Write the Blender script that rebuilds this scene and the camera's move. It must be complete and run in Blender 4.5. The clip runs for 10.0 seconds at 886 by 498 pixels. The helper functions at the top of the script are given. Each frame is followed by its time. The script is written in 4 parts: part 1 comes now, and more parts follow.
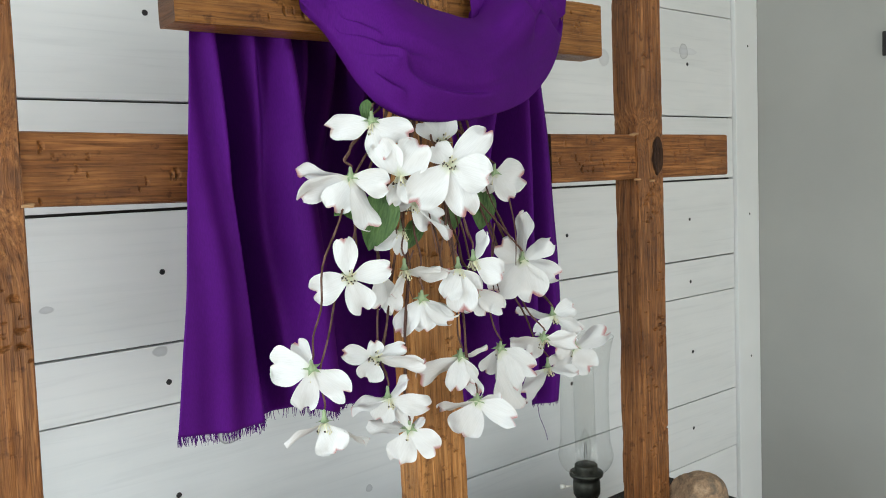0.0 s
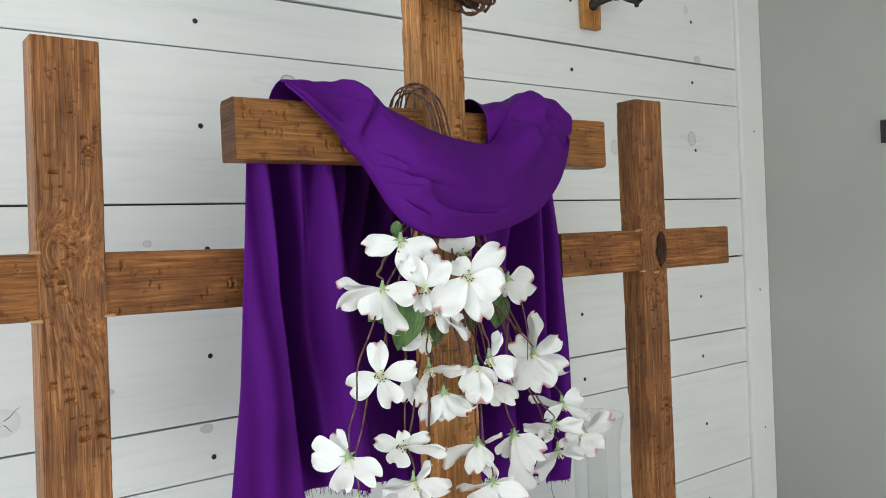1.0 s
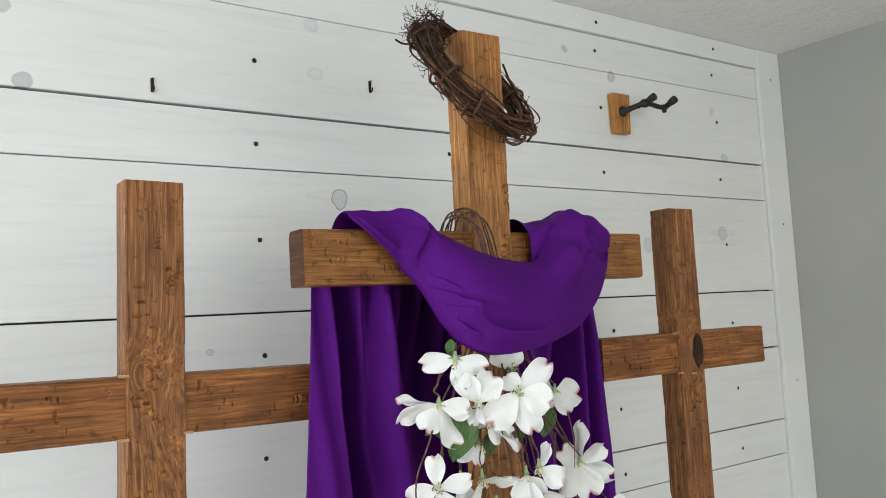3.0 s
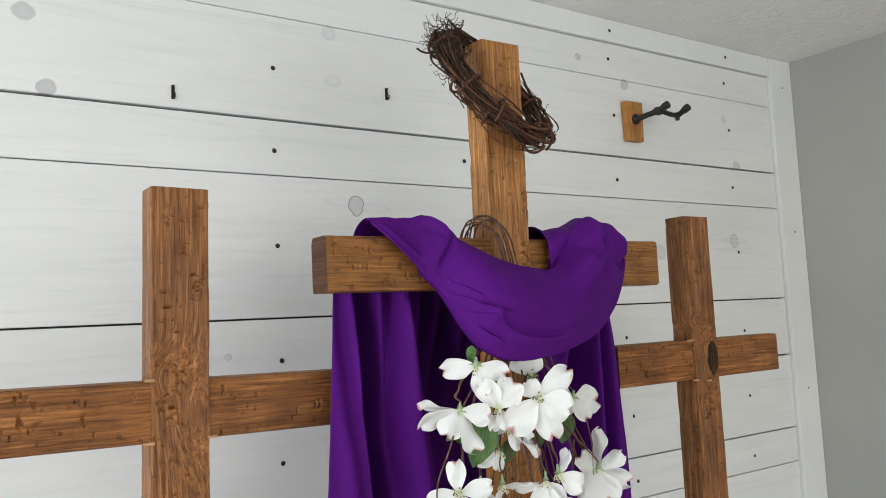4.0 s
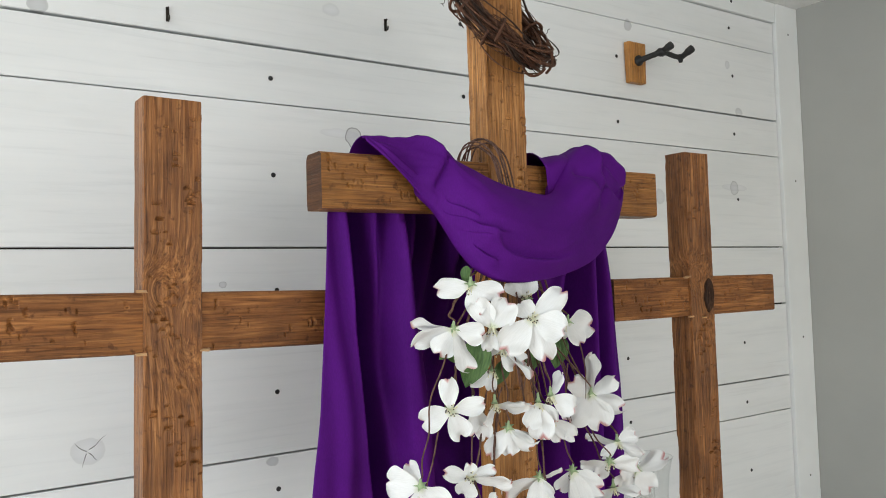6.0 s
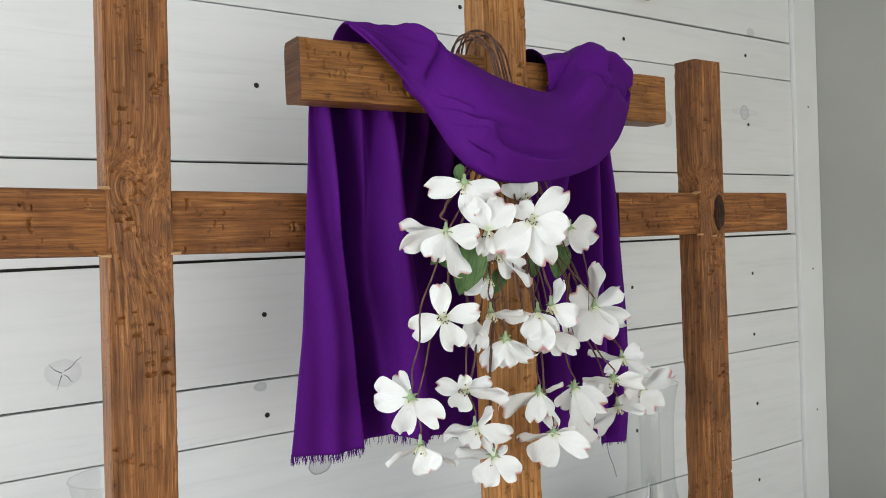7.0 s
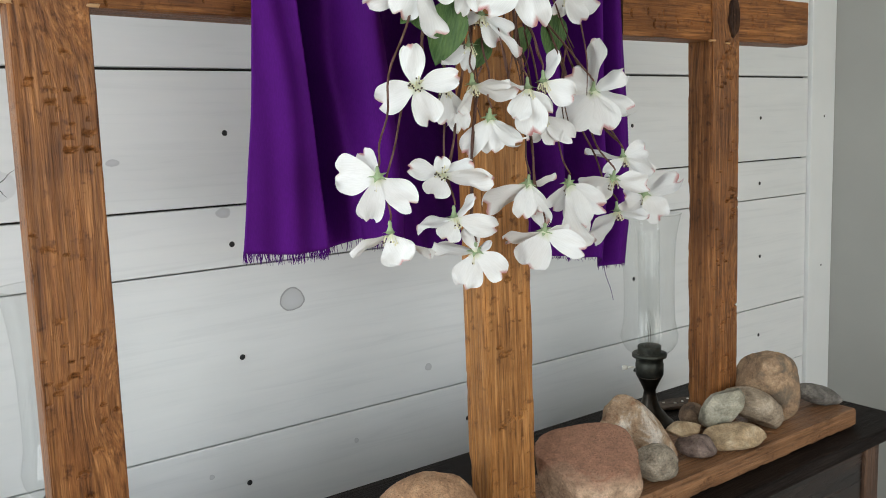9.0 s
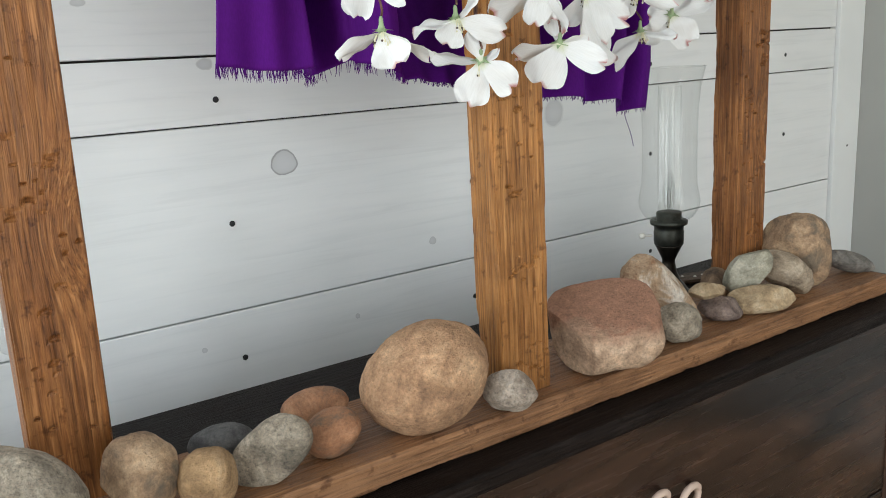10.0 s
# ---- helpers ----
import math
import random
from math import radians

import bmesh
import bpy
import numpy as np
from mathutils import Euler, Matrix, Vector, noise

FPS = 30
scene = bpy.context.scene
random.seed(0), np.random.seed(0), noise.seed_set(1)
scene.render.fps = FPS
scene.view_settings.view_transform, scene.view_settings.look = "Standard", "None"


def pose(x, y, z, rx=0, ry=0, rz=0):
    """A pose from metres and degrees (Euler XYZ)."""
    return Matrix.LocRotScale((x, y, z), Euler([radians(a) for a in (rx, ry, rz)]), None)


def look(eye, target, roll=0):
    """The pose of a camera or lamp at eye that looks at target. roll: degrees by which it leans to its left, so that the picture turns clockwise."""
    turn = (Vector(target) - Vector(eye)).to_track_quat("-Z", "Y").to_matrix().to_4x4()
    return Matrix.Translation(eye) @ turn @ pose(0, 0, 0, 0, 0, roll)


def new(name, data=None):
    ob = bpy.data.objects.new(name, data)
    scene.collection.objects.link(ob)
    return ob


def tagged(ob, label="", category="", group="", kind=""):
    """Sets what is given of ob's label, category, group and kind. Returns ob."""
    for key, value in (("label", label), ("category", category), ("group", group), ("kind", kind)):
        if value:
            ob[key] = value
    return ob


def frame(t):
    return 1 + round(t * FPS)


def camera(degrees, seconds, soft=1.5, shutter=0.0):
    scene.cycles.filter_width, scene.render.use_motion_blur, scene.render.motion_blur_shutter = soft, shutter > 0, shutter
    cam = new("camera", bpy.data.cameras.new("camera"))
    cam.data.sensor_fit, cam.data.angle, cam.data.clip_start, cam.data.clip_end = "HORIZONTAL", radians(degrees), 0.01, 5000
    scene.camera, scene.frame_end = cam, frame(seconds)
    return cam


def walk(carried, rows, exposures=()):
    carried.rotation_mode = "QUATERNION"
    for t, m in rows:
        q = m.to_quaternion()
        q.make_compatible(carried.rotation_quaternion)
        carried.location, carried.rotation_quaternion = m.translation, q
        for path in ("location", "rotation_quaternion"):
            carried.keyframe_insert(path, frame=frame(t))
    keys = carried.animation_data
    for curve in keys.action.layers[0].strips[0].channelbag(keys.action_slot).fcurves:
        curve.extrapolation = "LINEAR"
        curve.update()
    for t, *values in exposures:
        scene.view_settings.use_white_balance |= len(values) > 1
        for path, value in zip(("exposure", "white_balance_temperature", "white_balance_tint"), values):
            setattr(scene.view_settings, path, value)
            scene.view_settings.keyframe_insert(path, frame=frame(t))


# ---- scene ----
cam = camera(57.6, 10.0, soft=0.95)
PATH = [
    (0, (-0.517, -1.493, 1.667), (0.72, 0.069, 1.501), -2.5),
    (0.5, (-0.569, -1.572, 1.713), (0.643, 0.016, 1.615), -2.4),
    (1, (-0.6, -1.617, 1.744), (0.596, -0.014, 1.717), -2.5),
    (1.5, (-0.622, -1.652, 1.773), (0.562, -0.04, 1.813), -2.6),
    (2, (-0.647, -1.662, 1.789), (0.518, -0.039, 1.878), -2.8),
    (2.5, (-0.662, -1.675, 1.804), (0.489, -0.044, 1.94), -3.1),
    (4, (-0.707, -1.669, 1.811), (0.425, -0.029, 1.99), -2.8),
    (4.5, (-0.699, -1.673, 1.803), (0.427, -0.029, 1.977), -2.7),
    (5, (-0.697, -1.681, 1.794), (0.426, -0.035, 1.959), -2.5),
    (5.5, (-0.696, -1.671, 1.764), (0.434, -0.027, 1.897), -2.2),
    (5.7, (-0.701, -1.668, 1.758), (0.432, -0.025, 1.873), -2.0),
    (7, (-0.63, -1.583, 1.668), (0.497, 0.068, 1.64), -2.1),
    (7.5, (-0.597, -1.549, 1.621), (0.533, 0.099, 1.53), -2.3),
    (8, (-0.576, -1.519, 1.583), (0.558, 0.121, 1.43), -2.2),
    (8.5, (-0.555, -1.495, 1.542), (0.572, 0.143, 1.332), -2.4),
    (9, (-0.53, -1.469, 1.498), (0.591, 0.165, 1.224), -2.4),
    (9.5, (-0.503, -1.434, 1.439), (0.604, 0.192, 1.08), -2.6),
    (10, (-0.477, -1.392, 1.359), (0.602, 0.229, 0.904), -3.3),
]
walk(cam, [(t, look(eye, target, roll)) for t, eye, target, roll in PATH], [(0, 0.05, 6350, 7), (2.5, 0.0, 6430, 8.5), (4, -0.03, 6500, 10), (6.8, -0.03, 6500, 10), (9, -0.04, 6480, 9.5), (9.5, 0.0, 6450, 9), (10, 0.10, 6420, 9)])

# ---- light ----
world = bpy.data.worlds.new("sky")
scene.world = world
world.use_nodes = True
wn = world.node_tree.nodes
sky = wn.new("ShaderNodeTexSky")
sky.sky_type, sky.sun_disc = "NISHITA", False
sky.sun_elevation, sky.sun_rotation = radians(38), radians(200)
wn["Background"].inputs["Strength"].default_value = 0.12
world.node_tree.links.new(sky.outputs[0], wn["Background"].inputs["Color"])

scene.view_settings.exposure = 0.0


def area_light(name, place, target, sx, sy, watts, colour):
    lamp = bpy.data.lights.new(name, "AREA")
    lamp.shape, lamp.size, lamp.size_y, lamp.energy, lamp.color = "RECTANGLE", sx, sy, watts, colour
    ob = new(name, lamp)
    ob.matrix_world = look(place, target)
    return ob


area_light("window_light_left", (-3.06, -1.55, 1.5), (0, -1.55, 1.5), 2.6, 2.1, 88, (0.905, 0.965, 1.0))
# Added fill from behind the view, placed to lift the right side; no window known there
area_light("fill_light_back", (0.2, -4.86, 1.45), (0.2, 0, 1.45), 3.6, 2.1, 69, (0.925, 0.975, 1.0))

# ---- materials ----
def material(name, rough=0.6, metal=0.0):
    m = bpy.data.materials.new(name)
    m.use_nodes = True
    b = m.node_tree.nodes["Principled BSDF"]
    b.inputs["Roughness"].default_value = rough
    b.inputs["Metallic"].default_value = metal
    return m, m.node_tree.nodes, m.node_tree.links, b


def ramp(nodes, stops, interp="LINEAR"):
    r = nodes.new("ShaderNodeValToRGB")
    r.color_ramp.interpolation = interp
    el = r.color_ramp.elements
    while len(el) < len(stops):
        el.new(0.5)
    for e, (p, c) in zip(el, stops):
        e.position = p
        e.color = (*c, 1) if len(c) == 3 else c
    return r


def coords(nodes, links, scale=(1, 1, 1), seeded=True, rot=(0, 0, 0)):
    """Object coordinates, shifted per object by its random number."""
    tc = nodes.new("ShaderNodeTexCoord")
    mp = nodes.new("ShaderNodeMapping")
    mp.inputs["Scale"].default_value = scale
    mp.inputs["Rotation"].default_value = rot
    links.new(tc.outputs["Object"], mp.inputs["Vector"])
    if seeded:
        oi = nodes.new("ShaderNodeObjectInfo")
        mul = nodes.new("ShaderNodeMath")
        mul.operation = "MULTIPLY"
        mul.inputs[1].default_value = 37.0
        links.new(oi.outputs["Random"], mul.inputs[0])
        links.new(mul.outputs[0], mp.inputs["Location"])
    return mp.outputs["Vector"]


def tex_noise(nodes, links, vec, scale, detail=4, rough=0.55, distort=0.0):
    n = nodes.new("ShaderNodeTexNoise")
    n.inputs["Scale"].default_value = scale
    n.inputs["Detail"].default_value = detail
    n.inputs["Roughness"].default_value = rough
    n.inputs["Distortion"].default_value = distort
    links.new(vec, n.inputs["Vector"])
    return n.outputs["Fac"]


def mix(nodes, links, fac, a, b, mode="MIX"):
    m = nodes.new("ShaderNodeMix")
    m.data_type, m.blend_type = "RGBA", mode
    for sock, v in ((m.inputs["Factor"], fac), (m.inputs["A"], a), (m.inputs["B"], b)):
        if isinstance(v, (float, int)):
            sock.default_value = v
        elif isinstance(v, tuple):
            sock.default_value = (*v, 1)
        else:
            links.new(v, sock)
    return m.outputs["Result"]


def maths(nodes, links, op, a, b=0.0):
    m = nodes.new("ShaderNodeMath")
    m.operation = op
    for sock, v in zip(m.inputs, (a, b)):
        if isinstance(v, (float, int)):
            sock.default_value = v
        else:
            links.new(v, sock)
    return m.outputs[0]


def bump(nodes, links, bsdf, height, strength, dist):
    b = nodes.new("ShaderNodeBump")
    b.inputs["Strength"].default_value = strength
    b.inputs["Distance"].default_value = dist
    links.new(height, b.inputs["Height"])
    links.new(b.outputs[0], bsdf.inputs["Normal"])


def stained_wood(name, dark, mid, light, rough=0.5, along="z", knots=()):
    """Stained softwood: stretched grain along one axis, blotches of stain and fine pores."""
    m, n, l, b = material(name, rough)
    b.inputs["Specular IOR Level"].default_value = 0.28
    s = {"z": (1, 1, 0.042), "x": (0.042, 1, 1), "y": (1, 0.042, 1)}[along]
    v = coords(n, l, s)
    plain = coords(n, l)
    if knots:
        tc = n.new("ShaderNodeTexCoord")
        sep = n.new("ShaderNodeSeparateXYZ")
        l.new(tc.outputs["Object"], sep.inputs[0])
        push = None
        for kx, kz, rx, rz, amount in knots:
            dx = maths(n, l, "DIVIDE", maths(n, l, "SUBTRACT", sep.outputs["X"], kx), rx)
            dz = maths(n, l, "DIVIDE", maths(n, l, "SUBTRACT", sep.outputs["Z"], kz), rz)
            d2 = maths(n, l, "ADD", maths(n, l, "MULTIPLY", dx, dx), maths(n, l, "MULTIPLY", dz, dz))
            w = maths(n, l, "MULTIPLY", maths(n, l, "POWER", 2.718, maths(n, l, "MULTIPLY", d2, -1.0)), amount)
            push = w if push is None else maths(n, l, "ADD", push, w)
        com = n.new("ShaderNodeCombineXYZ")
        l.new(push, com.inputs["X"])
        l.new(push, com.inputs["Y"])
        add = n.new("ShaderNodeVectorMath")
        l.new(v, add.inputs[0])
        l.new(com.outputs[0], add.inputs[1])
        v = add.outputs[0]
    grain = tex_noise(n, l, v, 170, 7, 0.72, 0.5)
    pores = tex_noise(n, l, v, 330, 3, 0.6)
    rings = tex_noise(n, l, v, 48, 3, 0.55, 1.0)
    blotch = tex_noise(n, l, plain, 9, 4, 0.6)
    spots = tex_noise(n, l, plain, 60, 3, 0.6)
    lines = tex_noise(n, l, v, 210, 2, 0.5, 0.3)
    g = ramp(n, [(0.25, dark), (0.47, mid), (0.8, light)])
    l.new(grain, g.inputs[0])
    band = ramp(n, [(0.34, (0.62, 0.57, 0.52)), (0.5, (0.97, 0.97, 0.97)), (0.66, (1.28, 1.25, 1.18))])
    l.new(rings, band.inputs[0])
    c = mix(n, l, 0.55, g.outputs[0], band.outputs[0], "MULTIPLY")
    # thin pale early-wood lines and dark pores
    pale = ramp(n, [(0.575, (0, 0, 0)), (0.67, (0.42, 0.42, 0.42))])
    l.new(lines, pale.inputs[0])
    c = mix(n, l, pale.outputs[0], c, tuple(min(1.0, q * 1.3 + 0.008) for q in light))
    po = ramp(n, [(0.34, (0.34, 0.27, 0.21)), (0.46, (0.97, 0.97, 0.97)), (0.65, (1.3, 1.27, 1.2))])
    l.new(pores, po.inputs[0])
    c = mix(n, l, 0.6, c, po.outputs[0], "MULTIPLY")
    bl = ramp(n, [(0.3, (0.50, 0.45, 0.41)), (0.55, (1, 1, 1)), (0.75, (1.22, 1.2, 1.13))])
    l.new(blotch, bl.inputs[0])
    c = mix(n, l, 0.8, c, bl.outputs[0], "MULTIPLY")
    sp = ramp(n, [(0.30, (0.42, 0.36, 0.31)), (0.40, (1, 1, 1))])
    l.new(spots, sp.inputs[0])
    c = mix(n, l, 0.85, c, sp.outputs[0], "MULTIPLY")
    l.new(c, b.inputs["Base Color"])
    r = maths(n, l, "ADD", maths(n, l, "MULTIPLY", blotch, 0.3), rough - 0.15)
    l.new(r, b.inputs["Roughness"])
    h = maths(n, l, "ADD", maths(n, l, "ADD", grain, maths(n, l, "MULTIPLY", pores, 0.5)), maths(n, l, "MULTIPLY", rings, 1.2))
    bump(n, l, b, h, 0.9, 0.0022)
    return m


def board_paint():
    """Whitewashed pine: thin white paint, faint grain and grey streaks."""
    m, n, l, b = material("whitewashed_pine", 0.5)
    v = coords(n, l, (0.05, 1, 1))
    plain = coords(n, l)
    grain = tex_noise(n, l, v, 60, 5, 0.6, 0.8)
    soft = tex_noise(n, l, coords(n, l, (0.25, 1, 1)), 5, 4, 0.6)
    g = ramp(n, [(0.25, (0.74, 0.755, 0.75)), (0.45, (0.80, 0.815, 0.81)), (0.8, (0.83, 0.84, 0.83))])
    l.new(grain, g.inputs[0])
    s = ramp(n, [(0.3, (0.9, 0.905, 0.9)), (0.6, (1, 1, 1))])
    l.new(soft, s.inputs[0])
    c = mix(n, l, 0.9, g.outputs[0], s.outputs[0], "MULTIPLY")
    streak = ramp(n, [(0.66, (1, 1, 1)), (0.76, (0.8, 0.81, 0.81))])
    l.new(tex_noise(n, l, coords(n, l, (0.12, 1, 1)), 22, 3, 0.5, 0.5), streak.inputs[0])
    c = mix(n, l, 0.16, c, streak.outputs[0], "MULTIPLY")
    # knots under the paint: grey ovals with a thin dark rim
    tc = n.new("ShaderNodeTexCoord")
    warp = n.new("ShaderNodeVectorMath")
    nz = n.new("ShaderNodeTexNoise")
    nz.inputs["Scale"].default_value = 30
    l.new(tc.outputs["Object"], nz.inputs["Vector"])
    sc = n.new("ShaderNodeVectorMath")
    sc.operation = "SCALE"
    sc.inputs["Scale"].default_value = 0.012
    l.new(nz.outputs["Color"], sc.inputs[0])
    l.new(tc.outputs["Object"], warp.inputs[0])
    l.new(sc.outputs[0], warp.inputs[1])
    sep = n.new("ShaderNodeSeparateXYZ")
    l.new(warp.outputs[0], sep.inputs[0])
    for kx, kz, rx, rz, fill, rim in KNOTS:
        dx = maths(n, l, "DIVIDE", maths(n, l, "SUBTRACT", sep.outputs["X"], kx + 0.006), rx)
        dz = maths(n, l, "DIVIDE", maths(n, l, "SUBTRACT", sep.outputs["Z"], kz + 0.006), rz)
        d2 = maths(n, l, "ADD", maths(n, l, "MULTIPLY", dx, dx), maths(n, l, "MULTIPLY", dz, dz))
        f = 1 - fill
        k = ramp(n, [(0.0, (f * 1.08, f * 1.08, f * 1.1)), (0.38, (f, f, f * 1.01)), (0.44, (1 - rim, 1 - rim, 1 - rim)), (0.50, (1 - rim, 1 - rim, 1 - rim)), (0.56, (1, 1, 1))])
        l.new(maths(n, l, "MULTIPLY", d2, 0.5), k.inputs[0])
        c = mix(n, l, 1.0, c, k.outputs[0], "MULTIPLY")
    l.new(c, b.inputs["Base Color"])
    bump(n, l, b, maths(n, l, "ADD", grain, tex_noise(n, l, plain, 14, 3)), 0.12, 0.001)
    return m


# knots in the boards: x, z, half width, half height, greyness, rim
KNOTS = ((0.202, 2.094, 0.020, 0.024, 0.20, 0.55), (0.165, 2.100, 0.055, 0.012, 0.07, 0.0), (0.25, 2.088, 0.05, 0.010, 0.06, 0.0), (1.64, 2.034, 0.075, 0.012, 0.09, 0.0), (0.146, 2.506, 0.019, 0.018, 0.14, 0.1), (0.152, 2.388, 0.022, 0.016, 0.10, 0.05), (-0.463, 2.297, 0.018, 0.017, 0.35, 0.3),
         (-0.502, 2.441, 0.022, 0.018, 0.3, 0.2), (-0.116, 1.758, 0.008, 0.007, 0.2, 0.45), (1.639, 2.032, 0.020, 0.024, 0.2, 0.35), (0.110, 1.192, 0.025, 0.022, 0.28, 0.55),
         (-0.385, 1.450, 0.030, 0.024, 0.12, 0.12), (1.265, 1.991, 0.024, 0.026, 0.2, 0.05), (0.773, 1.229, 0.03, 0.032, 0.25, 0.1), (1.684, 2.292, 0.02, 0.016, 0.25, 0.1),
         (1.633, 2.45, 0.014, 0.015, 0.2, 0.05), (-0.203, 1.477, 0.012, 0.006, 0.3, 0.1), (-0.016, 1.375, 0.014, 0.010, 0.3, 0.2), (0.425, 0.99, 0.008, 0.008, 0.3, 0.3),
         (-0.077, 0.874, 0.0045, 0.005, 0.25, 0.3), (0.234, 0.869, 0.0045, 0.005, 0.25, 0.3), (1.153, 2.510, 0.016, 0.018, 0.3, 0.2), (0.963, 2.571, 0.010, 0.011, 0.3, 0.2))


def plain_paint(name, colour, rough, scale, depth, strength=0.35, vary=0.05):
    m, n, l, b = material(name, rough)
    v = coords(n, l, seeded=False)
    big = tex_noise(n, l, v, 2.5, 4)
    r = ramp(n, [(0.3, tuple(c * (1 - vary) for c in colour)), (0.7, tuple(c * (1 + vary) for c in colour))])
    l.new(big, r.inputs[0])
    l.new(r.outputs[0], b.inputs["Base Color"])
    bump(n, l, b, tex_noise(n, l, v, scale, 5, 0.6), strength, depth)
    return m


WHITE = board_paint()
TRIM = plain_paint("white_trim_paint", (0.8, 0.82, 0.81), 0.45, 40, 0.0008)
GREY = plain_paint("grey_wall_paint", (0.395, 0.40, 0.375), 0.75, 120, 0.0009)
# Invented tone for the unseen walls, kept dark to cut bounced fill
TAUPE = plain_paint("unseen_wall_tone", (0.24, 0.23, 0.21), 0.8, 120, 0.0009)
CEIL = plain_paint("textured_ceiling_paint", (0.86, 0.865, 0.85), 0.8, 38, 0.012, 1.0)
# The floor is unseen; its brown is lightened to bounce light up the wall
FLOOR = stained_wood("floor_boards", (0.2, 0.13, 0.08), (0.36, 0.25, 0.16), (0.46, 0.34, 0.22), 0.4, "y")
POST = stained_wood("brown_stained_post", (0.05, 0.016, 0.005), (0.22, 0.086, 0.026), (0.44, 0.205, 0.073), 0.40, "z", ((-0.022, 0.845, 0.020, 0.030, 0.035), (0.014, 0.79, 0.040, 0.075, 0.030), (0.03, 0.3, 0.03, 0.06, 0.02)))
ARM = stained_wood("brown_stained_arm", (0.055, 0.017, 0.005), (0.22, 0.084, 0.023), (0.40, 0.178, 0.057), 0.48, "x")
POST_GOLD = stained_wood("golden_stained_post", (0.10, 0.036, 0.009), (0.36, 0.158, 0.046), (0.53, 0.275, 0.10), 0.42, "z")
ARM_GOLD = stained_wood("golden_stained_arm", (0.06, 0.02, 0.005), (0.24, 0.098, 0.024), (0.40, 0.195, 0.058), 0.36, "x")
BASE = stained_wood("stained_base_board", (0.2, 0.097, 0.047), (0.27, 0.137, 0.066), (0.35, 0.19, 0.098), 0.45, "x")
END = stained_wood("dark_end_grain", (0.03, 0.012, 0.006), (0.075, 0.032, 0.015), (0.15, 0.07, 0.032), 0.6, "y")
def espresso():
    """Dark glossy veneer with long soft streaks."""
    m, n, l, b = material("espresso_dresser_wood", 0.26)
    broad = tex_noise(n, l, coords(n, l, (0.22, 1, 1), False), 13, 3, 0.5, 0.6)
    fine = tex_noise(n, l, coords(n, l, (0.05, 1, 1), False), 75, 4, 0.6, 0.3)
    r = ramp(n, [(0.34, (0.010, 0.006, 0.005)), (0.52, (0.030, 0.016, 0.011)), (0.7, (0.062, 0.033, 0.021))])
    l.new(broad, r.inputs[0])
    f = ramp(n, [(0.3, (0.7, 0.68, 0.66)), (0.7, (1.25, 1.22, 1.2))])
    l.new(fine, f.inputs[0])
    l.new(mix(n, l, 0.8, r.outputs[0], f.outputs[0], "MULTIPLY"), b.inputs["Base Color"])
    l.new(maths(n, l, "ADD", maths(n, l, "MULTIPLY", fine, 0.2), 0.16), b.inputs["Roughness"])
    bump(n, l, b, fine, 0.12, 0.0006)
    return m


DARK = espresso()
DARK_TOP = stained_wood("espresso_top_wood", (0.005, 0.004, 0.0035), (0.013, 0.0095, 0.0085), (0.024, 0.018, 0.016), 0.5, "x")
DARK_TOP.node_tree.nodes["Principled BSDF"].inputs["Specular IOR Level"].default_value = 0.07
STILE = stained_wood("worn_brown_edge", (0.03, 0.016, 0.01), (0.09, 0.05, 0.032), (0.16, 0.095, 0.062), 0.4, "z")
NAILMAT = plain_paint("black_nail", (0.012, 0.012, 0.013), 0.5, 200, 0.0005)
GAP = plain_paint("dark_gap", (0.05, 0.045, 0.04), 0.9, 90, 0.001)

# ---- helpers for meshes ----
def finish(name, bm, mat, parent=None, smooth=False, label=""):
    me = bpy.data.meshes.new(name)
    bm.normal_update()
    bm.to_mesh(me)
    bm.free()
    if mat:
        me.materials.append(mat)
    if smooth:
        me.shade_smooth()
    ob = new(name, me)
    if parent:
        ob.parent = parent
    if label:
        tagged(ob, label)
    return ob


def part(name, bm, mat, parent, label="", smooth=False):
    return finish(name, bm, mat, parent, smooth, label)


def empty(name, place=(0, 0, 0)):
    ob = new(name)
    ob.location = place
    ob.empty_display_size = 0.05
    return ob


def box(x0, x1, y0, y1, z0, z1, bevel=0.0, segs=2, bm=None):
    b = bmesh.new()
    bmesh.ops.create_cube(b, size=1)
    for v in b.verts:
        v.co = Vector(((x0 + x1) / 2 + v.co.x * (x1 - x0), (y0 + y1) / 2 + v.co.y * (y1 - y0), (z0 + z1) / 2 + v.co.z * (z1 - z0)))
    if bevel:
        bmesh.ops.bevel(b, geom=b.edges[:], offset=bevel, segments=segs, affect="EDGES", profile=0.6)
    return b


def lathe(profile, segs=40, centre=(0, 0, 0), cap=True):
    """A turned shape from (radius, height) pairs."""
    b = bmesh.new()
    rings = []
    for r, z in profile:
        rings.append([b.verts.new((centre[0] + r * math.cos(2 * math.pi * i / segs), centre[1] + r * math.sin(2 * math.pi * i / segs), centre[2] + z)) for i in range(segs)])
    for a, c in zip(rings, rings[1:]):
        for i in range(segs):
            j = (i + 1) % segs
            b.faces.new((a[i], a[j], c[j], c[i]))
    if cap:
        b.faces.new(rings[0][::-1])
        b.faces.new(rings[-1])
    return b


